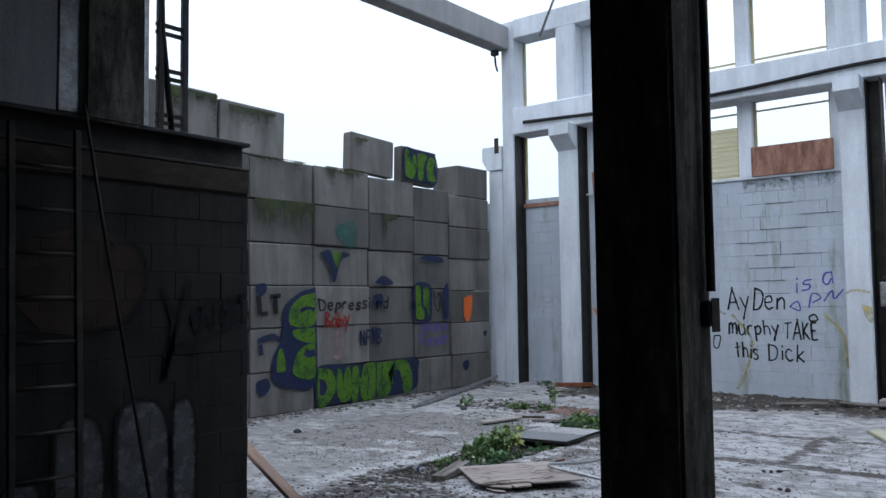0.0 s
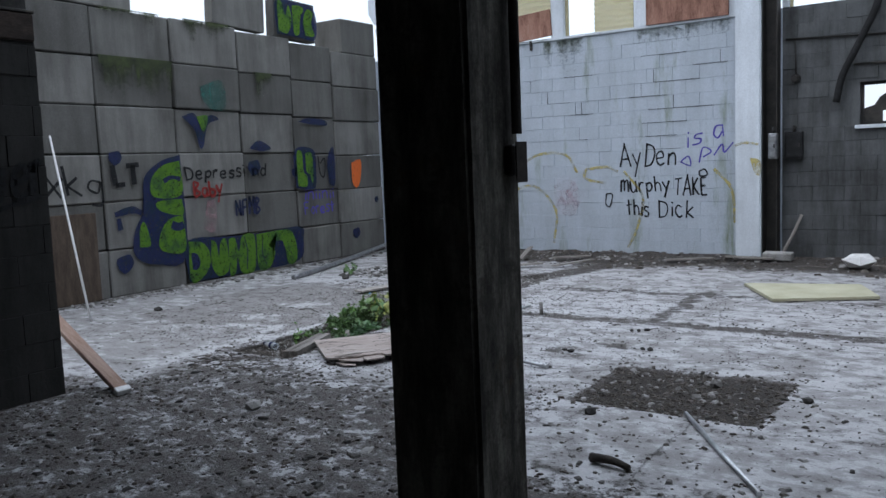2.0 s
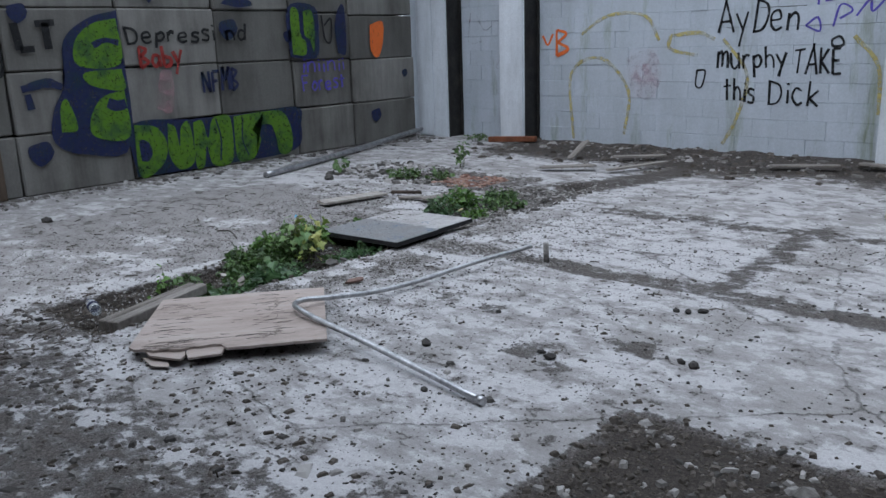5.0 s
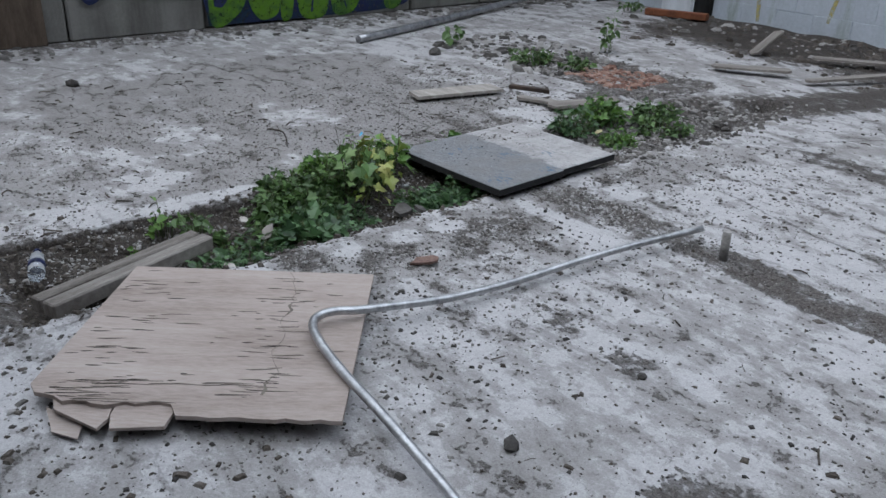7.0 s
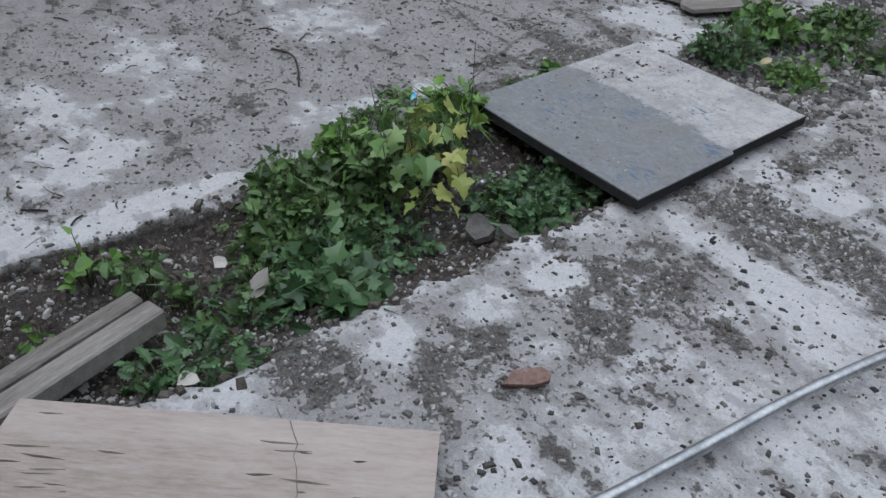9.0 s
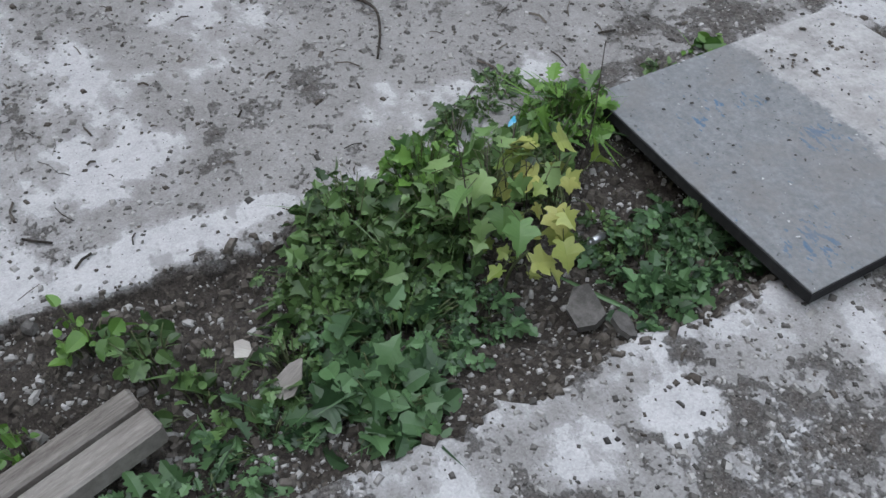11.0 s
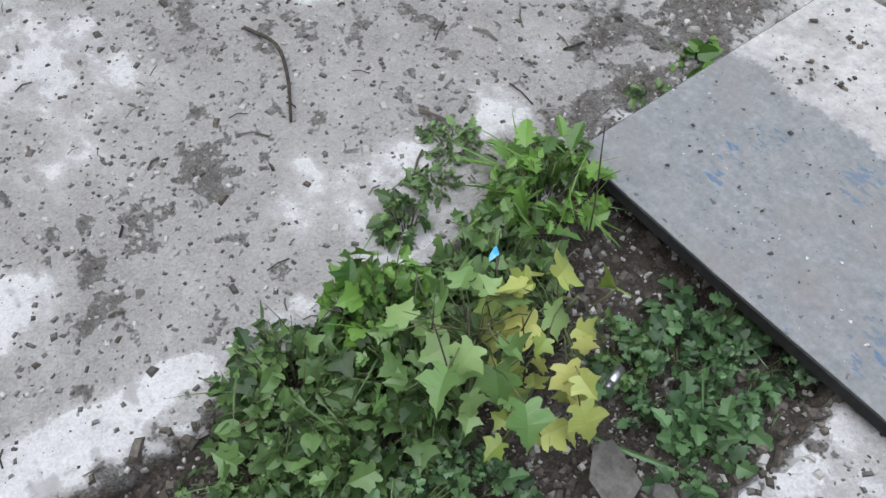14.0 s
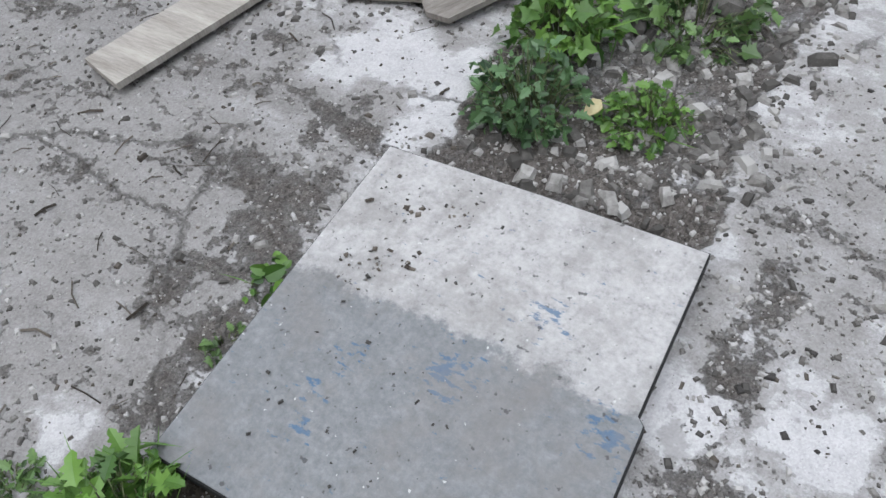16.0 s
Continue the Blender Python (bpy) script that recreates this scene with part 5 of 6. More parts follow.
for k, (x, y, s, d) in enumerate([(-2.1, 6.69, 0.032, 1), (-6.63, 6.84, 0.05, 1), (-2.72, 4.62, 0.07, 0), (-0.75, 5.48, 0.045, 1), (0.33, 6.25, 0.05, 1), (-1.31, 7.81, 0.032, 1), (-1.25, 7.86, 0.026, 1), (-1.37, 7.8, 0.024, 1), (-1.53, 6.9, 0.035, 1), (-1.6, 6.93, 0.022, 1), (-0.98, 7.18, 0.03, 1), (-1.05, 7.2, 0.022, 1), (-2.1, 7.25, 0.02, 1), (-0.27, 6.44, 0.05, 0), (-2.5, 4.5, 0.04, 0), (-6.2, 9.6, 0.06, 0), (-1.75, 6.3, 0.02, 1), (-0.3, 6.1, 0.04, 0), (-3.95, 9.45, 0.045, 0), (-3.75, 9.6, 0.06, 0)]):
    rock(x, y, s, M["darkstone"] if d else M["stone"], "dark lump on the floor" if d else "pale broken stone on the floor", k + 40)


def twig(pts, r, label="dry dark twig on the floor"):
    ob = thing("twig", label, "twig", "dry twigs")
    part("stick", tube(smooth_line(pts, 4), r, 6, taper=0.6), M["twig"], ob)


twig([(-5.04, 7.47, 0.01), (-4.93, 7.5, 0.02), (-4.82, 7.47, 0.015), (-4.7, 7.41, 0.01)], 0.0055)
twig([(-0.42, 4.74, 0.03), (-0.3, 4.72, 0.04), (-0.2, 4.69, 0.03)], 0.025, "short dark stick of wood on the floor")


def scatter(name, label, count, region, size, mat, seed, flat=0.55, keep=None, on_top=None):
    """Loose fragments over a stretch of floor, too many to count."""
    r = random.Random(seed)
    verts, faces = [], []
    shape = [(-1, -1, -0.6), (1, -0.8, -0.5), (0.9, 1, -0.6), (-0.8, 0.9, -0.5), (-0.6, -0.5, 0.7), (0.7, -0.6, 0.6), (0.5, 0.6, 0.8), (-0.5, 0.6, 0.6)]
    quads = [(3, 2, 1, 0), (4, 5, 6, 7), (0, 1, 5, 4), (1, 2, 6, 5), (2, 3, 7, 6), (3, 0, 4, 7)]
    n = 0
    while n < count:
        x, y = r.uniform(region[0], region[1]), r.uniform(region[2], region[3])
        n += 1
        if keep and r.random() > keep(x, y):
            continue
        s = size * (0.35 + 1.2 * r.random() ** 3)
        a, sx, sy = r.uniform(0, 6.3), r.uniform(0.7, 1.5), r.uniform(0.5, 1.0)
        z = (floor_height(x, y) if on_top is None else on_top) + s * flat * 0.35
        base = len(verts)
        for px, py, pz in shape:
            px, py = px * s * sx * r.uniform(0.75, 1.2), py * s * sy * r.uniform(0.75, 1.2)
            verts.append((x + px * math.cos(a) - py * math.sin(a), y + px * math.sin(a) + py * math.cos(a), z + pz * s * flat * r.uniform(0.7, 1.2)))
        faces += [tuple(base + i for i in q) for q in quads]
    me = bpy.data.meshes.new(name)
    me.from_pydata(verts, [], faces)
    me.materials.append(mat)
    return tagged(new(name, me), label, "debris", kind="stuff")


def stick_scatter(name, label, count, region, length, mat, seed, keep=None):
    r = random.Random(seed)
    verts, faces = [], []
    for _ in range(count):
        x, y = r.uniform(region[0], region[1]), r.uniform(region[2], region[3])
        if keep and r.random() > keep(x, y):
            continue
        a, w = r.uniform(0, 6.3), r.choice((0.0008, 0.0012, 0.0018, 0.003))
        ln = length * (0.3 + 1.2 * r.random() ** 2)
        z = floor_height(x, y) + 0.004
        bend = r.uniform(-0.12, 0.12) * ln
        d, s = Vector((math.cos(a), math.sin(a), 0)), Vector((-math.sin(a), math.cos(a), 0))
        pts = [Vector((x, y, z)) - d * ln / 2, Vector((x, y, z + 0.004)) + s * bend, Vector((x, y, z)) + d * ln / 2]
        base = len(verts)
        for p in pts:
            verts += [tuple(p - s * w), tuple(p + s * w), tuple(p + Vector((0, 0, 2 * w)))]
        for k in range(2):
            o = base + 3 * k
            faces += [(o, o + 3, o + 5, o + 2), (o + 1, o + 2, o + 5, o + 4), (o, o + 1, o + 4, o + 3)]
        faces += [(base, base + 2, base + 1), (base + 6, base + 7, base + 8)]
    me = bpy.data.meshes.new(name)
    me.from_pydata(verts, [], faces)
    me.materials.append(mat)
    return tagged(new(name, me), label, "debris", kind="stuff")


def on_dirt(x, y):
    return min(1.0, max(0.03, 0.25 + 1.3 * dirt_amount(x, y)))


def heap(x, y):
    return 1.0 if noise.noise(Vector((x * 9, y * 9, 3.3))) > 0.12 else 0.04


scatter("gravel", "small grey gravel over the dirty floor", 16000, (-5.8, -2.2, 5.6, 10.8), 0.008, M["stone"], 21, keep=on_dirt)
scatter("dark_gravel", "dark crumbs over the concrete floor", 2600, (-8.0, 2.5, 4.2, 12.6), 0.009, M["soil"], 22)
scatter("crumbs", "fine dark crumbs on the slab", 6000, (-6.0, -1.0, 5.6, 9.6), 0.004, M["soil"], 23)
scatter("pale_crumbs", "fine pale crumbs on the slab", 9000, (-6.0, -1.0, 5.6, 9.6), 0.0045, M["stone"], 28)
scatter("entrance_rubble", "crumbled rubble on the entrance dirt", 4200, (-4.2, 2.5, 2.6, 6.6), 0.015, M["stone"], 24, keep=on_dirt)
scatter("entrance_crumbs", "dark crumbled soil on the entrance dirt", 9000, (-4.6, 0.5, 2.6, 6.2), 0.012, M["soil"], 36, keep=on_dirt)
scatter("sheet_crumbs", "dark crumbs lying on the grey sheet", 150, (-4.22, -3.53, 7.88, 8.7), 0.0036, M["darkstone"], 37, on_top=0.058)
scatter("sheet_pile", "small heap of dark crumbs on the grey sheet", 260, (-4.22, -3.98, 8.2, 8.68), 0.0045, M["twig"], 38, on_top=0.057, keep=heap)
scatter("wall_rubble", "broken masonry along the north wall", 600, (-7.4, 4.5, 11.9, 13.3), 0.035, M["stone"], 25, keep=on_dirt)
scatter("dark_wall_rubble", "dark broken masonry along the north wall", 900, (-6.4, 4.5, 11.6, 13.3), 0.035, M["soil"], 29, keep=on_dirt)
scatter("trench_rubble", "broken stones in the trench end", 2200, (-5.9, -3.4, 8.85, 10.9), 0.015, M["stone"], 26, keep=on_dirt)
scatter("pit_rubble", "dark rubble in the square patch", 1500, (-1.05, 0.25, 5.6, 6.75), 0.014, M["soil"], 27, keep=on_dirt)
scatter("pit_stones", "grey stones in the square patch", 260, (-1.05, 0.25, 5.6, 6.75), 0.016, M["stone"], 39, keep=on_dirt)
scatter("trench_stones", "broken grey stones among the far weeds", 900, (-4.15, -3.46, 8.82, 10.4), 0.02, M["stone"], 40)
scatter("flat_flakes", "thin dark flakes lying on the slab", 260, (-7.6, 2.6, 4.6, 12), 0.014, M["soil"], 35, 0.2)
M["grit"] = surface("dusty_grit", (0.1, 0.094, 0.088), (0.22, 0.21, 0.2), (0.36, 0.35, 0.34), 9, 80, 0.95, 0.4, vary=0.8)
scatter("fine_grit", "fine dusty grit over the slab", 30000, (-5.6, -2.4, 5.9, 9.4), 0.0055, M["grit"], 61, 0.8, keep=lambda x, y: min(1.0, 0.25 + 1.6 * dirt_amount(x, y)))
scatter("edge_grit", "crumbled grit beside the grey sheet", 5000, (-3.5, -2.9, 6.7, 9.2), 0.006, M["grit"], 62, 0.8, keep=lambda x, y: min(1.0, 3.0 * dirt_amount(x, y)))
scatter("slab_specks", "dark specks scattered over the slab", 5000, (-3.4, 1.5, 5.6, 9.8), 0.007, M["darkstone"], 63, 0.6, keep=lambda x, y: 1.0 if noise.noise(Vector((x * 2.6, y * 2.6, 5.0))) > 0.05 else 0.12)
scatter("trench_clods", "dark clods of soil in the trench", 2600, (-4.2, -3.52, 5.8, 8.0), 0.011, M["soil"], 64, 0.8)
scatter("entrance_shards", "flat broken shards on the entrance dirt", 300, (-4.1, -0.6, 2.8, 5.6), 0.03, M["stone"], 51, 0.3, keep=on_dirt)
scatter("entrance_clods", "dark clods on the entrance dirt", 600, (-4.2, -0.6, 2.8, 5.7), 0.02, M["darkstone"], 52, 0.45, keep=on_dirt)
scatter("wall_foot_rubble", "stones along the foot of the block wall", 300, (-8.0, -7.5, 5.5, 12.9), 0.035, M["stone"], 53)
scatter("heap_stones", "pale broken stones heaped by the far weeds", 420, (-6.6, -5.2, 9.8, 10.9), 0.032, M["stone"], 54)
scatter("brick_dust", "reddish crumbled brick by the far weeds", 900, (-5.2, -4.6, 10.1, 10.65), 0.02, M["brickdust"], 55, 0.4)
stick_scatter("bottle_litter", "dead stems and splinters beside the planks", 260, (-4.3, -3.5, 5.3, 6.2), 0.09, M["twig"], 56)
stick_scatter("twig_litter", "dry twigs scattered over the floor", 340, (-6.6, -4.2, 5.6, 9.4), 0.06, M["twig"], 31)
stick_scatter("splinter_litter", "splinters scattered over the floor", 260, (-4.2, 3, 4.0, 11), 0.06, M["twig"], 32)
stick_scatter("lath_litter", "pale laths and splinters by the north wall", 90, (-6, 4, 11.6, 13.2), 0.26, M["grey_wood"], 33)


# ---- weeds ----
def leaf_mesh(kind, size, seed):
    """A single blade: lobed, oval or deep-cut, folded a little along its rib."""
    r = random.Random(seed)
    bm = bmesh.new()
    if kind == "maple":
        prof = [(0.0, 0.0), (0.16, -0.1), (0.36, -0.14), (0.46, -0.04), (0.37, 0.07), (0.33, 0.17), (0.52, 0.2), (0.58, 0.34), (0.74, 0.52), (0.55, 0.53), (0.45, 0.6), (0.29, 0.5), (0.33, 0.68), (0.24, 0.72), (0.22, 0.9), (0.1, 0.94), (0.0, 1.15)]
    elif kind == "cut":
        prof = [(0.0, 0.0), (0.12, 0.1), (0.3, 0.14), (0.16, 0.26), (0.38, 0.36), (0.2, 0.46), (0.36, 0.6), (0.18, 0.68), (0.2, 0.84), (0.0, 1.0)]
    elif kind == "lobe":
        prof = [(0.0, 0.0), (0.1, 0.22), (0.3, 0.18), (0.42, 0.34), (0.32, 0.48), (0.22, 0.5), (0.36, 0.62), (0.34, 0.8), (0.18, 0.84), (0.12, 0.98), (0.0, 1.0)]
    elif kind == "blade":
        prof = [(0.0, 0.0), (0.05, 0.3), (0.06, 0.8), (0.05, 1.4), (0.03, 2.0), (0.0, 2.6)]
    else:
        prof = [(0.0, 0.0), (0.3, 0.06), (0.42, 0.3), (0.4, 0.55), (0.24, 0.82), (0.0, 1.0)]
    fold = r.uniform(0.1, 0.6)
    arc = r.uniform(0.05, 0.45) * (0.3 if kind == "blade" else 1)
    tip = prof[-1][1]
    rib = [tip * i / (len(prof) - 1) for i in range(len(prof))]
    mid = [bm.verts.new((0, y * size, -arc * y * y * size)) for y in rib]
    for s in (-1, 1):
        out = [bm.verts.new((s * x * size * r.uniform(0.9, 1.08), y * size, (fold * x - arc * y * y) * size)) for x, y in prof[1:-1]]
        out = [mid[0], *out, mid[-1]]
        for i in range(len(prof) - 1):
            q = [mid[i], out[i], out[i + 1], mid[i + 1]]
            u = []
            [u.append(v) for v in q if v not in u]
            if len(u) > 2:
                bm.faces.new(u if s < 0 else list(reversed(u)))
    return bm


LEAVES = {k: [] for k in ("maple", "cut", "oval", "blade", "lobe", "pinnate")}
for k in ("maple", "cut", "oval", "blade", "lobe"):
    for s in range(4):
        LEAVES[k].append(leaf_mesh(k, 1.0, 60 + s))


def pinnate_leaf(seed):
    """A divided leaf: lobed leaflets in pairs along one rib, the largest at its end."""
    r = random.Random(seed)
    bm = bmesh.new()
    rib = [bm.verts.new(p) for p in ((-0.012, 0, 0), (0.012, 0, 0), (0.006, 0.7, -0.02), (-0.006, 0.7, -0.02))]
    bm.faces.new(rib)
    for y, side, size in ((0.25, -1, 0.3), (0.28, 1, 0.32), (0.5, -1, 0.4), (0.53, 1, 0.38), (0.66, 0, 0.5)):
        m = Matrix.Translation((0, y, -0.02)) @ Euler((r.uniform(-0.25, 0.1), r.uniform(-0.3, 0.3), -side * r.uniform(0.9, 1.2))).to_matrix().to_4x4() @ Matrix.Diagonal((size, size, size, 1))
        src = LEAVES["lobe"][r.randrange(4)]
        made = {v: bm.verts.new(m @ v.co) for v in src.verts}
        for f in src.faces:
            bm.faces.new([made[v] for v in f.verts])
    return bm


for s in range(4):
    LEAVES["pinnate"].append(pinnate_leaf(70 + s))


def leaf_at(bm, kind, at, size, turn, r):
    src = LEAVES[kind][r.randrange(4)]
    m = Matrix.Translation(at) @ turn @ Matrix.Diagonal((size, size, size, 1))
    made = {v: bm.verts.new(m @ v.co) for v in src.verts}
    for f in src.faces:
        bm.faces.new([made[v] for v in f.verts])


def weed(name, label, at, spread, height, count, size, kinds, mat, seed, group="trench weeds"):
    """A low weed: stems from one root, each carrying leaves that look up and outwards."""
    r = random.Random(seed)
    ob = thing(name, label, "weed", group, at=at)
    leaves, stems = bmesh.new(), bmesh.new()
    n = 0
    while n < count:
        a, d = r.uniform(0, 6.3), spread * math.sqrt(r.random())
        tip = Vector((d * math.cos(a), d * math.sin(a), height * (1 - 0.5 * (d / spread) ** 2) * r.uniform(0.35, 1.0)))
        root = Vector((0.45 * tip.x, 0.45 * tip.y, 0))
        tube([root, root.lerp(tip, 0.5) + Vector((0, 0, 0.15 * height)), tip], 0.0022, 4, stems, 0.5)
        for k in range(r.randint(2, 4)):
            p = root.lerp(tip, r.uniform(0.55, 1.0)) + Vector((r.uniform(-1, 1), r.uniform(-1, 1), 0.3)) * size * 0.5
            turn = Euler((r.uniform(-1.2, 0.9), r.uniform(-1.0, 1.0), a - 1.57 + r.uniform(-1.6, 1.6))).to_matrix().to_4x4()
            leaf_at(leaves, "blade" if r.random() < 0.07 else r.choice(kinds), p, size * r.choice((0.5, 0.6, 0.7, 0.8, 1.0, 1.4)), turn, r)
            n += 1
    tagged(part("stalk", stems, M["stem"], ob), kind="stuff")
    tagged(part("foliage", leaves, mat, ob), kind="stuff")
    return ob


def sapling(at, height, count, size, seed, mat, label, reach=0.19):
    """A young maple with single large leaves on arching stalks."""
    r = random.Random(seed)
    ob = thing("maple_seedling", label, "seedling", "trench weeds", at=at)
    meshes = []
    for k in range(4):
        bm = leaf_mesh("maple", size * (0.62 + 0.18 * k), 80 + k)
        meshes.append(mesh_of("leaf", bm, mat))
    stems = bmesh.new()
    tube(smooth_line([(0, 0, -0.05), (0.02, 0.01, height * 0.4), (0.05, 0.03, height * 0.8)], 5), 0.005, 6, stems, 0.5)
    for k in range(count):
        a = r.uniform(0, 6.3)
        d = r.uniform(0.2, 1.0) * reach
        z = height * r.uniform(0.4, 1.0) * (1.08 - 0.4 * d / reach)
        tip = Vector((d * math.cos(a) + 0.04, d * math.sin(a), z))
        root = Vector((0.03, 0.02, height * r.uniform(0.2, 0.7)))
        stalk = part("stalk", tube([root, root.lerp(tip, 0.6) + Vector((0, 0, 0.03)), tip], 0.0018, 4, None, 0.6), M["stem"], ob)
        lf = part("leaf", meshes[r.randrange(4)], None, stalk)
        lf.matrix_basis = Matrix.Translation(tip) @ Euler((r.uniform(-1.2, 0.15), r.uniform(-0.6, 0.6), a - 1.57 + r.uniform(-0.9, 0.9))).to_matrix().to_4x4()
    part("stem", stems, M["stem"], ob)
    return ob


sapling((-4.0, 7.36, -0.08), 0.36, 30, 0.054, 5, M["maple"], "young maple seedling with pale green leaves", 0.16)
sapling((-3.95, 7.5, -0.08), 0.38, 28, 0.05, 6, M["mapleyellow"], "young maple seedling with yellowing leaves", 0.14)
sapling((-3.87, 7.36, -0.09), 0.2, 9, 0.05, 9, M["mapleyellow"], "small yellow maple seedling in the trench", 0.1)
WEEDS_A = [
    (-4.14, 7.1, 0.15, 0.15, 300, 0.032, ("maple", "oval", "lobe"), "leaf"),
    (-4.05, 6.98, 0.15, 0.12, 190, 0.042, ("maple", "pinnate"), "leaf"),
    (-4.18, 7.3, 0.1, 0.2, 180, 0.034, ("maple", "lobe"), "leafbright"),
    (-3.98, 7.15, 0.16, 0.14, 300, 0.033, ("maple", "lobe"), "leaf"),
    (-3.84, 7.08, 0.17, 0.12, 140, 0.06, ("pinnate", "lobe"), "leafblue"),
    (-3.68, 6.98, 0.13, 0.12, 160, 0.042, ("maple", "oval"), "leafblue"),
    (-4.05, 7.3, 0.15, 0.19, 260, 0.035, ("maple", "lobe"), "leaf"),
    (-3.83, 7.24, 0.09, 0.09, 60, 0.055, ("pinnate",), "leafblue"),
    (-4.12, 7.53, 0.13, 0.19, 240, 0.036, ("maple", "lobe"), "leaf"),
    (-4.2, 7.72, 0.12, 0.14, 180, 0.048, ("cut", "cut", "blade"), "leafbright"),
    (-4.44, 7.66, 0.07, 0.035, 120, 0.022, ("cut",), "leaf"),
    (-4.38, 7.57, 0.055, 0.035, 80, 0.022, ("cut",), "leaf"),
    (-4.32, 7.46, 0.05, 0.08, 60, 0.03, ("cut", "lobe"), "leaf"),
    (-3.76, 7.71, 0.13, 0.08, 90, 0.07, ("pinnate",), "leafblue"),
    (-3.63, 7.63, 0.07, 0.05, 34, 0.065, ("pinnate",), "leafblue"),
    (-3.7, 7.82, 0.09, 0.07, 50, 0.065, ("pinnate",), "leafblue"),
    (-3.86, 7.66, 0.06, 0.07, 26, 0.06, ("pinnate",), "leaf"),
    (-3.79, 7.85, 0.03, 0.17, 70, 0.026, ("cut",), "leafblue"),
]
WEEDS_B = [
    (-3.72, 6.74, 0.12, 0.07, 50, 0.055, ("cut", "pinnate"), "leafblue"),
    (-3.62, 6.62, 0.1, 0.06, 50, 0.052, ("cut", "pinnate"), "leafblue"),
    (-3.86, 6.66, 0.1, 0.1, 40, 0.045, ("oval", "cut"), "leaf"),
    (-3.98, 6.58, 0.07, 0.24, 36, 0.036, ("oval", "lobe"), "leaf"),
    (-3.64, 6.5, 0.09, 0.05, 44, 0.045, ("cut",), "leafblue"),
    (-4.08, 6.48, 0.06, 0.2, 26, 0.034, ("oval",), "leafbright"),
    (-3.86, 6.84, 0.1, 0.1, 80, 0.04, ("pinnate", "cut"), "leaf"),
    (-3.9, 6.3, 0.05, 0.14, 14, 0.032, ("oval",), "leafbright"),
    (-4.3, 8.1, 0.05, 0.04, 30, 0.022, ("cut",), "leaf"),
    (-4.3, 8.27, 0.06, 0.05, 30, 0.036, ("oval",), "leafbright"),
    (-4.06, 9.0, 0.15, 0.2, 240, 0.036, ("lobe", "cut"), "leafblue"),
    (-3.78, 9.12, 0.13, 0.09, 200, 0.028, ("cut", "lobe"), "leafbright"),
]
WEEDS_C = [
    (-4.1, 9.3, 0.16, 0.2, 200, 0.036, ("lobe", "maple"), "leafbright"),
    (-4.0, 9.7, 0.15, 0.16, 180, 0.036, ("cut", "maple"), "leaf"),
    (-3.8, 9.5, 0.2, 0.12, 180, 0.034, ("maple", "cut"), "leaf"),
    (-5.6, 10.15, 0.2, 0.15, 200, 0.036, ("oval", "cut"), "leaf"),
    (-5.25, 10.3, 0.15, 0.1, 100, 0.034, ("oval",), "leaf"),
    (-6.4, 9.95, 0.07, 0.3, 30, 0.06, ("oval",), "leaf"),
    (-5.5, 10.95, 0.06, 0.4, 34, 0.05, ("oval",), "leaf"),
    (-6.9, 12.9, 0.15, 0.15, 60, 0.04, ("oval",), "leaf"),
]
for k, (x, y, sp, h, n, sz, kinds, mt) in enumerate([*WEEDS_A, *WEEDS_B, *WEEDS_C]):
    weed("weed", "low green weed growing out of the floor trench", (x, y, floor_height(x, y) - 0.01), sp, h * 1.1, int(n * 1.35), sz, kinds, M[mt], 100 + k)

for k in range(7):
    r = random.Random(300 + k)
    x, y = -4.02 + 0.12 * r.random(), 7.15 + 0.5 * r.random()
    ob = thing("dead_stalk", "thin brown dead stalk above the weeds", "stalk", "dead stalks", at=(x, y, -0.06))
    top = Vector((r.uniform(-0.08, 0.05), r.uniform(-0.06, 0.08), r.uniform(0.28, 0.42)))
    part("stem", tube(smooth_line([(0, 0, 0), top * 0.5 + Vector((0.02, 0, 0)), top], 4), 0.0022, 5, None, 0.5), M["twig"], ob)
    for m in range(3):
        p = top * r.uniform(0.55, 0.95)
        part("side_shoot", tube([p, p + Vector((r.uniform(-0.05, 0.05), r.uniform(-0.05, 0.05), 0.04))], 0.0014, 4, None, 0.5), M["twig"], ob)

# a few fallen leaves, scraps and a spent cartridge among the weeds
def scrap(name, at, w, ln, mat, label, category, turn, tilt=(0, 0), thick=0.004):
    r = random.Random(int(1000 * (at[0] + 7 * at[1])))
    ob = thing(name, label, category)
    ob.matrix_basis = pose(*at, tilt[0], tilt[1], turn)
    o = []
    for k in range(7):
        a, q = 2 * math.pi * (k + r.uniform(-0.3, 0.3)) / 7, r.uniform(0.3, 0.58)
        o.append((w * q * math.cos(a), ln * q * math.sin(a)))
    part("sheet", prism(o, 0, thick), mat, ob)
    return ob


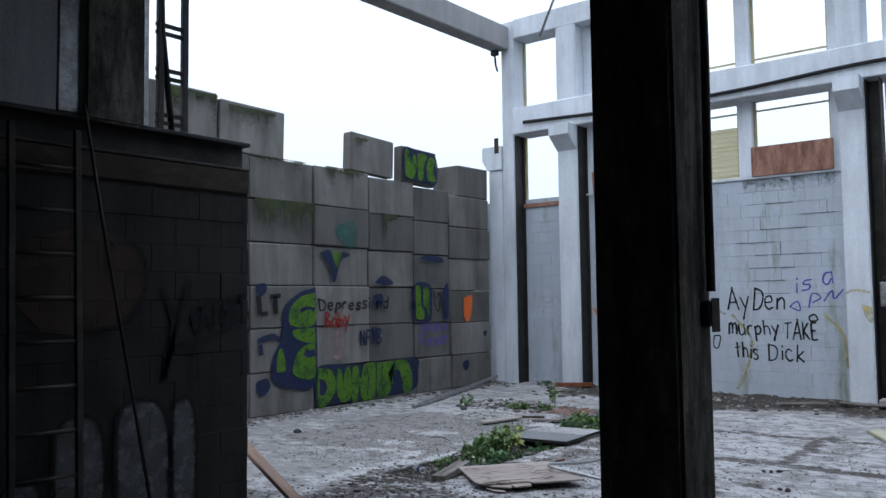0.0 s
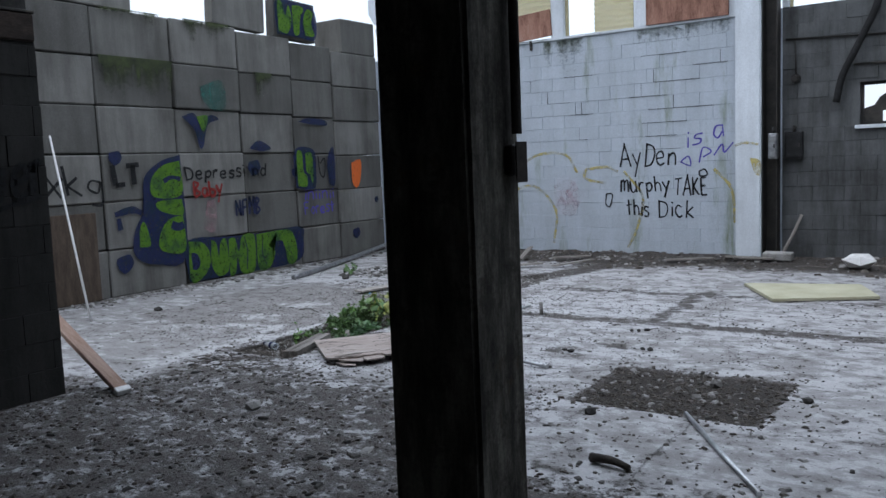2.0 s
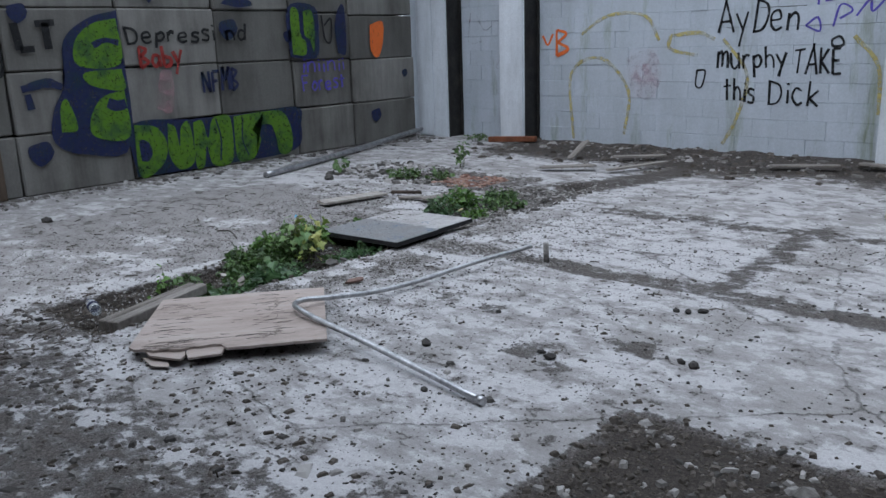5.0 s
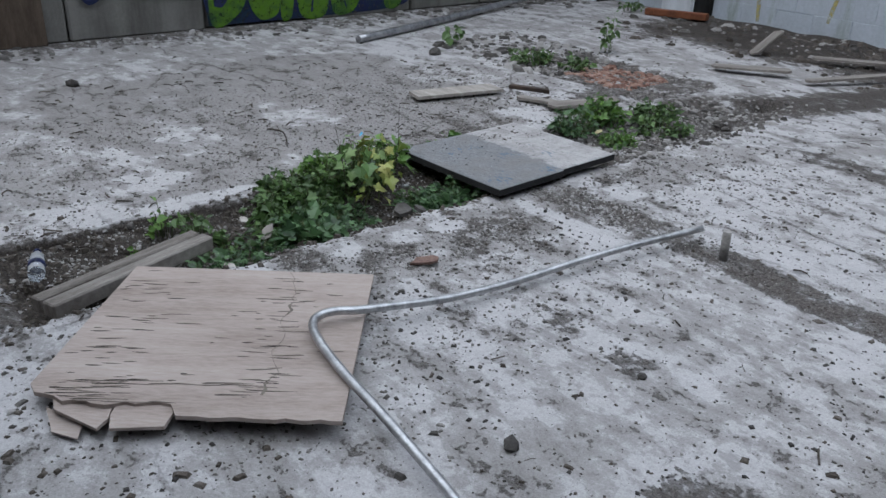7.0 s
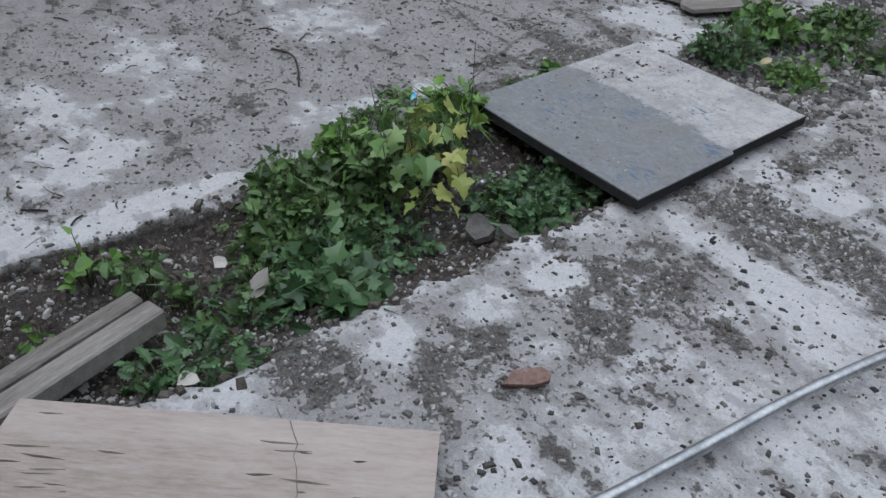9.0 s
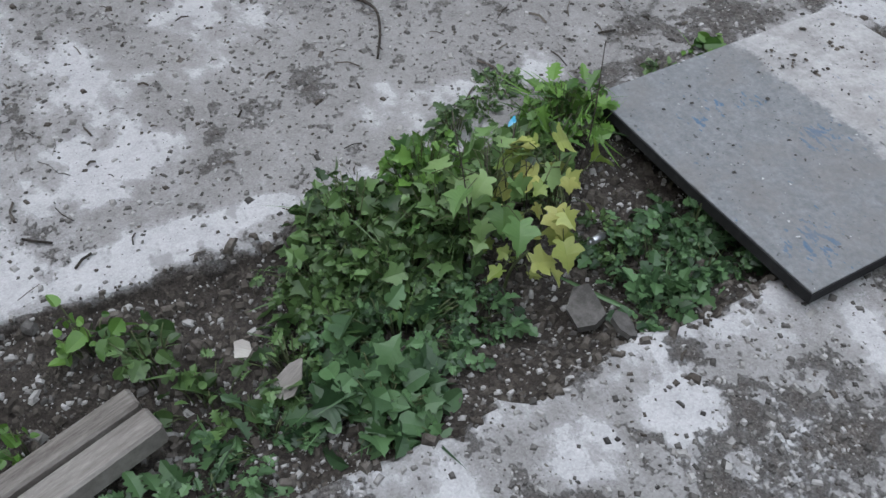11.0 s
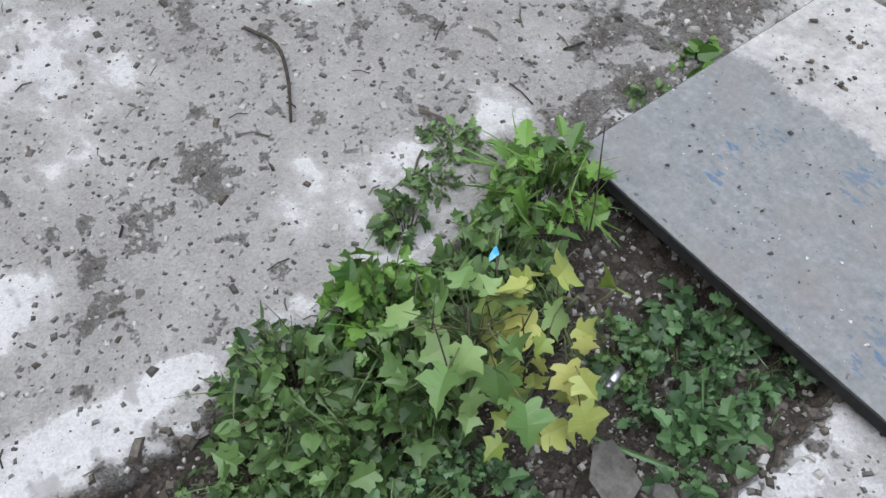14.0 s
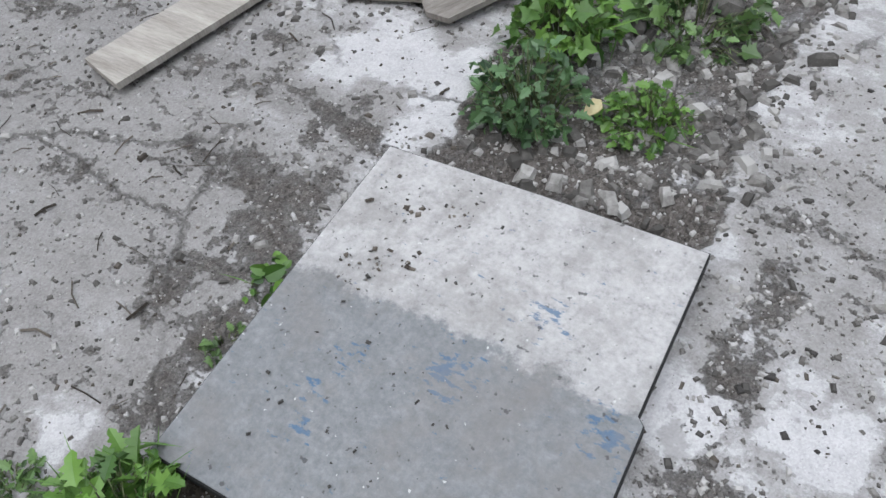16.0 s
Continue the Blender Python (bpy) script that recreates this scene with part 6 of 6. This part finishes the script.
scrap("paper_scrap", (-3.8, 6.82, -0.03), 0.08, 0.11, M["grey_wood"], "crumpled pale paper scrap among the weeds", "paper", 20, (25, 10))
scrap("concrete_flake", (-3.69, 7.47, -0.04), 0.09, 0.13, M["stone"], "flat grey concrete flake in the trench", "flake", 40, (8, -10), 0.02)
scrap("concrete_flake", (-3.6, 7.5, -0.01), 0.05, 0.08, M["stone"], "flat pale concrete flake in the trench", "flake", 80, (4, 12), 0.015)
scrap("bark_piece", (-3.13, 7.17, 0.012), 0.06, 0.14, M["bark"], "curled reddish brown piece of bark", "bark", -30, (6, 9), 0.012)
scrap("fallen_leaf", (-3.9, 9.05, 0.03), 0.05, 0.06, M["jamb"], "dry ochre fallen leaf", "leaf", 10, (20, -15), 0.003)
scrap("fallen_leaf", (-3.89, 6.76, 0.02), 0.05, 0.06, M["pale_wood"], "dry pinkish fallen leaf", "leaf", 60, (10, 15), 0.003)
scrap("fallen_leaf", (-3.57, 6.54, -0.01), 0.06, 0.06, M["pale_wood"], "dry pinkish fallen leaf", "leaf", 120, (15, 5), 0.003)
cart = thing("gas_cartridge", "small shiny steel gas cartridge in the weeds", "cartridge")
part("case", tube([(0, 0, 0), (0, 0.045, 0)], 0.009, 12), M["zinc"], cart)
part("neck", tube([(0, 0.045, 0), (0, 0.06, 0)], 0.005, 10), M["zinc"], cart)
cart.matrix_basis = pose(-3.82, 7.59, 0.02, 20, 0, 200)
M["bluefoil"] = surface("bright_blue_foil", (0.02, 0.2, 0.4), (0.05, 0.36, 0.6), (0.4, 0.6, 0.7), 30, 90, 0.35, 0.2)
scrap("wrapper", (-4.03, 7.46, 0.25), 0.016, 0.03, M["bluefoil"], "torn bright blue wrapper caught in leaves", "wrapper", 30, (40, 20), 0.002)

def lath(x0, y0, z0, x1, y1, z1, w, t=0.018):
    """A broken strip of board from one place to another."""
    ob = thing("broken_lath", "grey broken lath lying in the rubble", "lath", "broken laths")
    a, b = Vector((x0, y0, z0)), Vector((x1, y1, z1))
    ln = (b - a).length
    r = random.Random(int(100 * (x0 + 3 * y0)))
    bm = prism([(-w / 2, 0), (0, -0.02), (w / 2, 0.015), (w / 2, ln - r.uniform(0, 0.06)), (w * 0.1, ln), (-w / 2, ln - r.uniform(0, 0.08))], 0, t)
    part("strip", bm, M["grey_wood"], ob)
    ob.matrix_basis = Matrix.Translation(a) @ (b - a).to_track_quat("Y", "Z").to_matrix().to_4x4()


lath(-4.45, 9.2, 0.03, -4.22, 9.6, 0.06, 0.13)
lath(-4.75, 9.2, 0.015, -4.42, 9.3, 0.03, 0.07)
lath(-4.75, 12.0, 0.02, -4.68, 12.25, 0.2, 0.09)
lath(-4.3, 12.2, 0.04, -3.8, 12.5, 0.05, 0.1)
lath(-4.6, 11.2, 0.03, -4.1, 11.5, 0.05, 0.12)
lath(-3.9, 11.4, 0.03, -3.6, 12.1, 0.05, 0.08)
lath(-2.6, 12.4, 0.04, -2.0, 12.6, 0.06, 0.1)
lath(-1.9, 12.9, 0.05, -1.2, 12.7, 0.06, 0.12)
for k in LEAVES:
    for bm in LEAVES[k]:
        bm.free()


# ---- pieces of the walls ----
def piece_mesh(name, w, d, h, bevel, mat, seed, rough=0.003):
    bm = rough_up(box(-w / 2, w / 2, -d / 2, d / 2, 0, h, bevel), rough, 5, seed)
    return mesh_of(name, bm, mat)


BLOCKS = [piece_mesh("block", 1.165, 0.61, 0.6, 0.016, M["block"], k, 0.016) for k in range(4)]
EDGES = [2.5, 3.68, 4.86, 6.06, 7.24, 8.43, 9.61, 10.72, 11.7, 12.93]
rb = random.Random(7)
for i, (a, b) in enumerate(zip(EDGES, EDGES[1:])):
    h = 0.61 if b < 10 else (0.603 if b < 11 else (0.595 if b < 12 else 0.585))
    rows = 6
    for c in range(rows + 1):
        if c == rows and not abs(a - 11.7) < 0.1:
            continue
        y0, y1 = a, b
        if c == rows and abs(a - 11.7) < 0.1:
            y0 = 12.0
        ob = part("block", BLOCKS[rb.randrange(4)], None, wall_west)
        flip = rb.choice((0, 180))
        ob.matrix_basis = pose(-8.08 - 0.305 + rb.uniform(-0.035, 0.01), (y0 + y1) / 2, c * h, 0, 0, 90 + flip) @ Matrix.Diagonal(((y1 - y0 - 0.02) / 1.165, 1, h / 0.61, 1))
for k, (y0, y1) in enumerate(((2.5, 3.3), (3.32, 4.4), (4.42, 5.5), (5.52, 6.7), (6.73, 7.84))):
    ob = part("block", BLOCKS[k % 4], None, wall_west)
    ob.matrix_basis = pose(-8.39, (y0 + y1) / 2, 3.66, 0, (0.5, -0.4, 0.3, 0.2, 1.5)[k], 90) @ Matrix.Diagonal(((y1 - y0) / 1.165, 1, (1.28, 1.28, 1.28, 1.28, 1.16)[k], 1))
for y0, y1, z, tip in ((9.19, 10.2, 3.655, 2.5), (10.4, 11.33, 3.6, 1.5)):
    ob = part("slab", BLOCKS[1], None, wall_west, "thin upright slab on the top course")
    ob.matrix_basis = pose(-8.08 - 0.1, (y0 + y1) / 2, z, 0, tip, 90) @ Matrix.Diagonal(((y1 - y0) / 1.165, 0.28, 1.02, 1))
part("graffiti", blob([(10.43, 3.65), (10.43, 4.18), (10.8, 4.18), (11.28, 4.13), (11.3, 3.65), (10.9, 3.64)], on_west), M["navy"], wall_west)
for pts in ([(10.46, 3.7), (10.46, 4.14), (10.56, 4.14), (10.62, 3.95), (10.7, 4.12), (10.76, 3.9), (10.66, 3.68)], [(10.78, 4.12), (10.8, 3.7), (10.92, 3.7), (10.96, 3.95), (11.04, 4.1), (10.92, 4.14)], [(11.06, 3.68), (11.02, 3.9), (11.12, 4.1), (11.26, 4.06), (11.2, 3.88), (11.27, 3.7)]):
    part("graffiti", blob(pts, layer(2)), M["lime"], wall_west)

CINDER = [piece_mesh("cinder_block", 0.394, 0.06, 0.197, 0.003, M["cinder"], k, 0.002) for k in range(3)]
GRIMY = [piece_mesh("cinder_block", 0.394, 0.06, 0.197, 0.006, M["grimy"], k) for k in range(3)]
SHADED = [piece_mesh("cinder_block", 0.394, 0.06, 0.197, 0.003, M["darkblock"], k, 0.002) for k in range(3)]


def lay(parent, meshes, x0, x1, courses, place, seed, hole=None):
    r = random.Random(seed)
    for c in range(courses):
        x = x0 - (0.2 if c % 2 else 0.0)
        while x < x1 - 0.02:
            a, b = max(x, x0), min(x + 0.4, x1)
            if b - a > 0.03 and not (hole and hole[0] < b and a < hole[1] and hole[2] < c * 0.2035 + 0.2 and c * 0.2035 < hole[3]):
                ob = part("cinder_block", meshes[r.randrange(3)], None, parent)
                ob.matrix_basis = place((a + b) / 2, c * 0.2035, r.uniform(-0.0055, 0.004)) @ Matrix.Diagonal(((b - a - r.choice((0.0003, 0.0006, 0.001, 0.004))) / 0.394, 1, r.choice((1.0, 1.028, 1.032, 1.032)), 1))
            x += 0.4


lay(wall_north, CINDER, -6.208, -1.82, 17, lambda u, z, j: pose(u, FAR + 0.03 + j, z), 1)
lay(wall_north, CINDER, -7.58, -6.617, 16, lambda u, z, j: pose(u, FAR + 0.03 + j, z), 2)
lay(wall_inner, SHADED, 0.4, 4.26, 12, lambda u, z, j: pose(-4.28 + j, u, z, 0, 0, 90), 3)
lay(wall_north, GRIMY, -1.25, 0.9, 17, lambda u, z, j: pose(u, FAR + 0.03 + j, z), 4, (-0.27, 0.46, 1.83, 2.4))

# moss and runs on the stacked blocks, stencil on the column
def moss_material():
    m, t, b = nodes_of("moss")
    v = coords(t)
    att = t.nodes.new("ShaderNodeAttribute")
    att.attribute_name = "cover"
    n = noise_of(t, v, 16, 8, 0.7)
    col = ramp(t, noise_of(t, v, 7, 6, 0.65), [(0.35, (0.016, 0.022, 0.008)), (0.65, (0.055, 0.07, 0.022))])
    t.links.new(col, b.inputs["Base Color"])
    b.inputs["Roughness"].default_value = 0.95
    s = math_node(t, "ADD", att.outputs["Fac"], math_node(t, "MULTIPLY", math_node(t, "SUBTRACT", n, 0.5), 0.9))
    t.links.new(ramp(t, s, [(0.2, grey(0)), (0.62, grey(0.92))]), b.inputs["Alpha"])
    return m


def moss_patch(parent, to_wall, u0, u1, z, deep, seed, strength=1.0):
    """Moss thick at a joint that thins out in runs below it."""
    nu, nv = max(6, int((u1 - u0) / 0.02)), 16
    verts, cover = [], []
    for j in range(nv + 1):
        for i in range(nu + 1):
            u, f = u0 + (u1 - u0) * i / nu, j / nv
            run = 0.5 + 0.9 * noise.noise(Vector((u * 6, seed, 0))) + 0.5 * noise.noise(Vector((u * 17, seed, 1)))
            ends = min(1.0, min(u - u0, u1 - u) / 0.08)
            verts.append(to_wall(u, z - deep * f))
            cover.append(strength * ends * max(0.0, 0.95 * max(0.0, 1 - f * 4.5) + max(0.0, min(1.0, run + 0.15)) * (1 - f) ** 0.9))
    n = nu + 1
    me = bpy.data.meshes.new("moss")
    me.from_pydata(verts, [], [(j * n + i, j * n + i + 1, (j + 1) * n + i + 1, (j + 1) * n + i) for j in range(nv) for i in range(nu)])
    me.attributes.new("cover", "FLOAT", "POINT").data.foreach_set("value", cover)
    me.materials.append(M["moss"])
    tagged(part("moss", me, None, parent), "dark green moss running down from the joint")


M["moss"] = moss_material()
for k, (y0, y1, z, deep, hold) in enumerate(((7.26, 8.42, 3.06, 0.62, 1.0), (9.85, 10.3, 3.02, 0.55, 0.8), (8.6, 9.5, 3.66, 0.4, 0.6), (7.3, 8.3, 3.66, 0.3, 0.4), (9.2, 9.6, 4.2, 0.3, 0.5), (5.9, 6.7, 4.38, 0.6, 0.6), (6.8, 7.7, 4.3, 0.4, 0.5))):
    moss_patch(wall_west, layer(3), y0, y1, z, deep, 3.7 * k, hold)
for k, (u0, u1, z, deep, hold) in enumerate(((-5.0, -4.2, 3.45, 1.5, 0.28), (-3.4, -1.9, 3.45, 1.1, 0.28), (-6.1, -5.2, 3.45, 0.8, 0.2))):
    moss_patch(wall_north, lambda u, v: Vector((u, FAR - 0.005, v)), u0, u1, z, deep, 31 + 2.3 * k, hold)
# joints of the painted wall from which the mortar has fallen
ro = random.Random(23)
for c, u0, u1 in ((8, -3.2, -2.7), (9, -3.25, -2.75), (10, -3.3, -2.6), (11, -3.2, -2.2), (12, -3.5, -2.9), (13, -3.1, -2.4), (14, -4.6, -4.1), (12, -4.9, -4.5), (11, -4.5, -4.1), (15, -3.3, -2.6), (13, -5.9, -5.5), (10, -5.9, -5.4), (14, -2.5, -2.0), (9, -4.35, -4.2)):
    z = c * 0.2035
    part("open_joint", rough_up(box(u0, u1, FAR - 0.0065, FAR + 0.004, z - 0.004, z + 0.003), 0.002, 14, c), M["darkjoint"], wall_north)
    if ro.random() < 0.6:
        u = u0 + ro.choice((0.0, 0.2, 0.4))
        part("open_joint", rough_up(box(u - 0.003, u + 0.003, FAR - 0.0065, FAR + 0.004, z, z + 0.19), 0.003, 14, c + 3), M["darkjoint"], wall_north)
M["stencil"] = faded("worn_stencil", (0.3, 0.25, 0.2), 0.55)
for k, (x0, x1) in enumerate(((-0.715, -0.52), (-0.67, -0.58), (-0.71, -0.57))):
    bm = bmesh.new()
    x = x0
    while x < x1:
        z = 2.04 - 0.045 * k
        q = [bm.verts.new(p) for p in ((x + 0.526, -0.192, z), (x + 0.542, -0.192, z), (x + 0.542, -0.192, z - 0.028), (x + 0.526, -0.192, z - 0.028))]
        bm.faces.new(q)
        x += 0.024
    part("stencil", bm, M["stencil"], column, "worn pale stencilled marks")
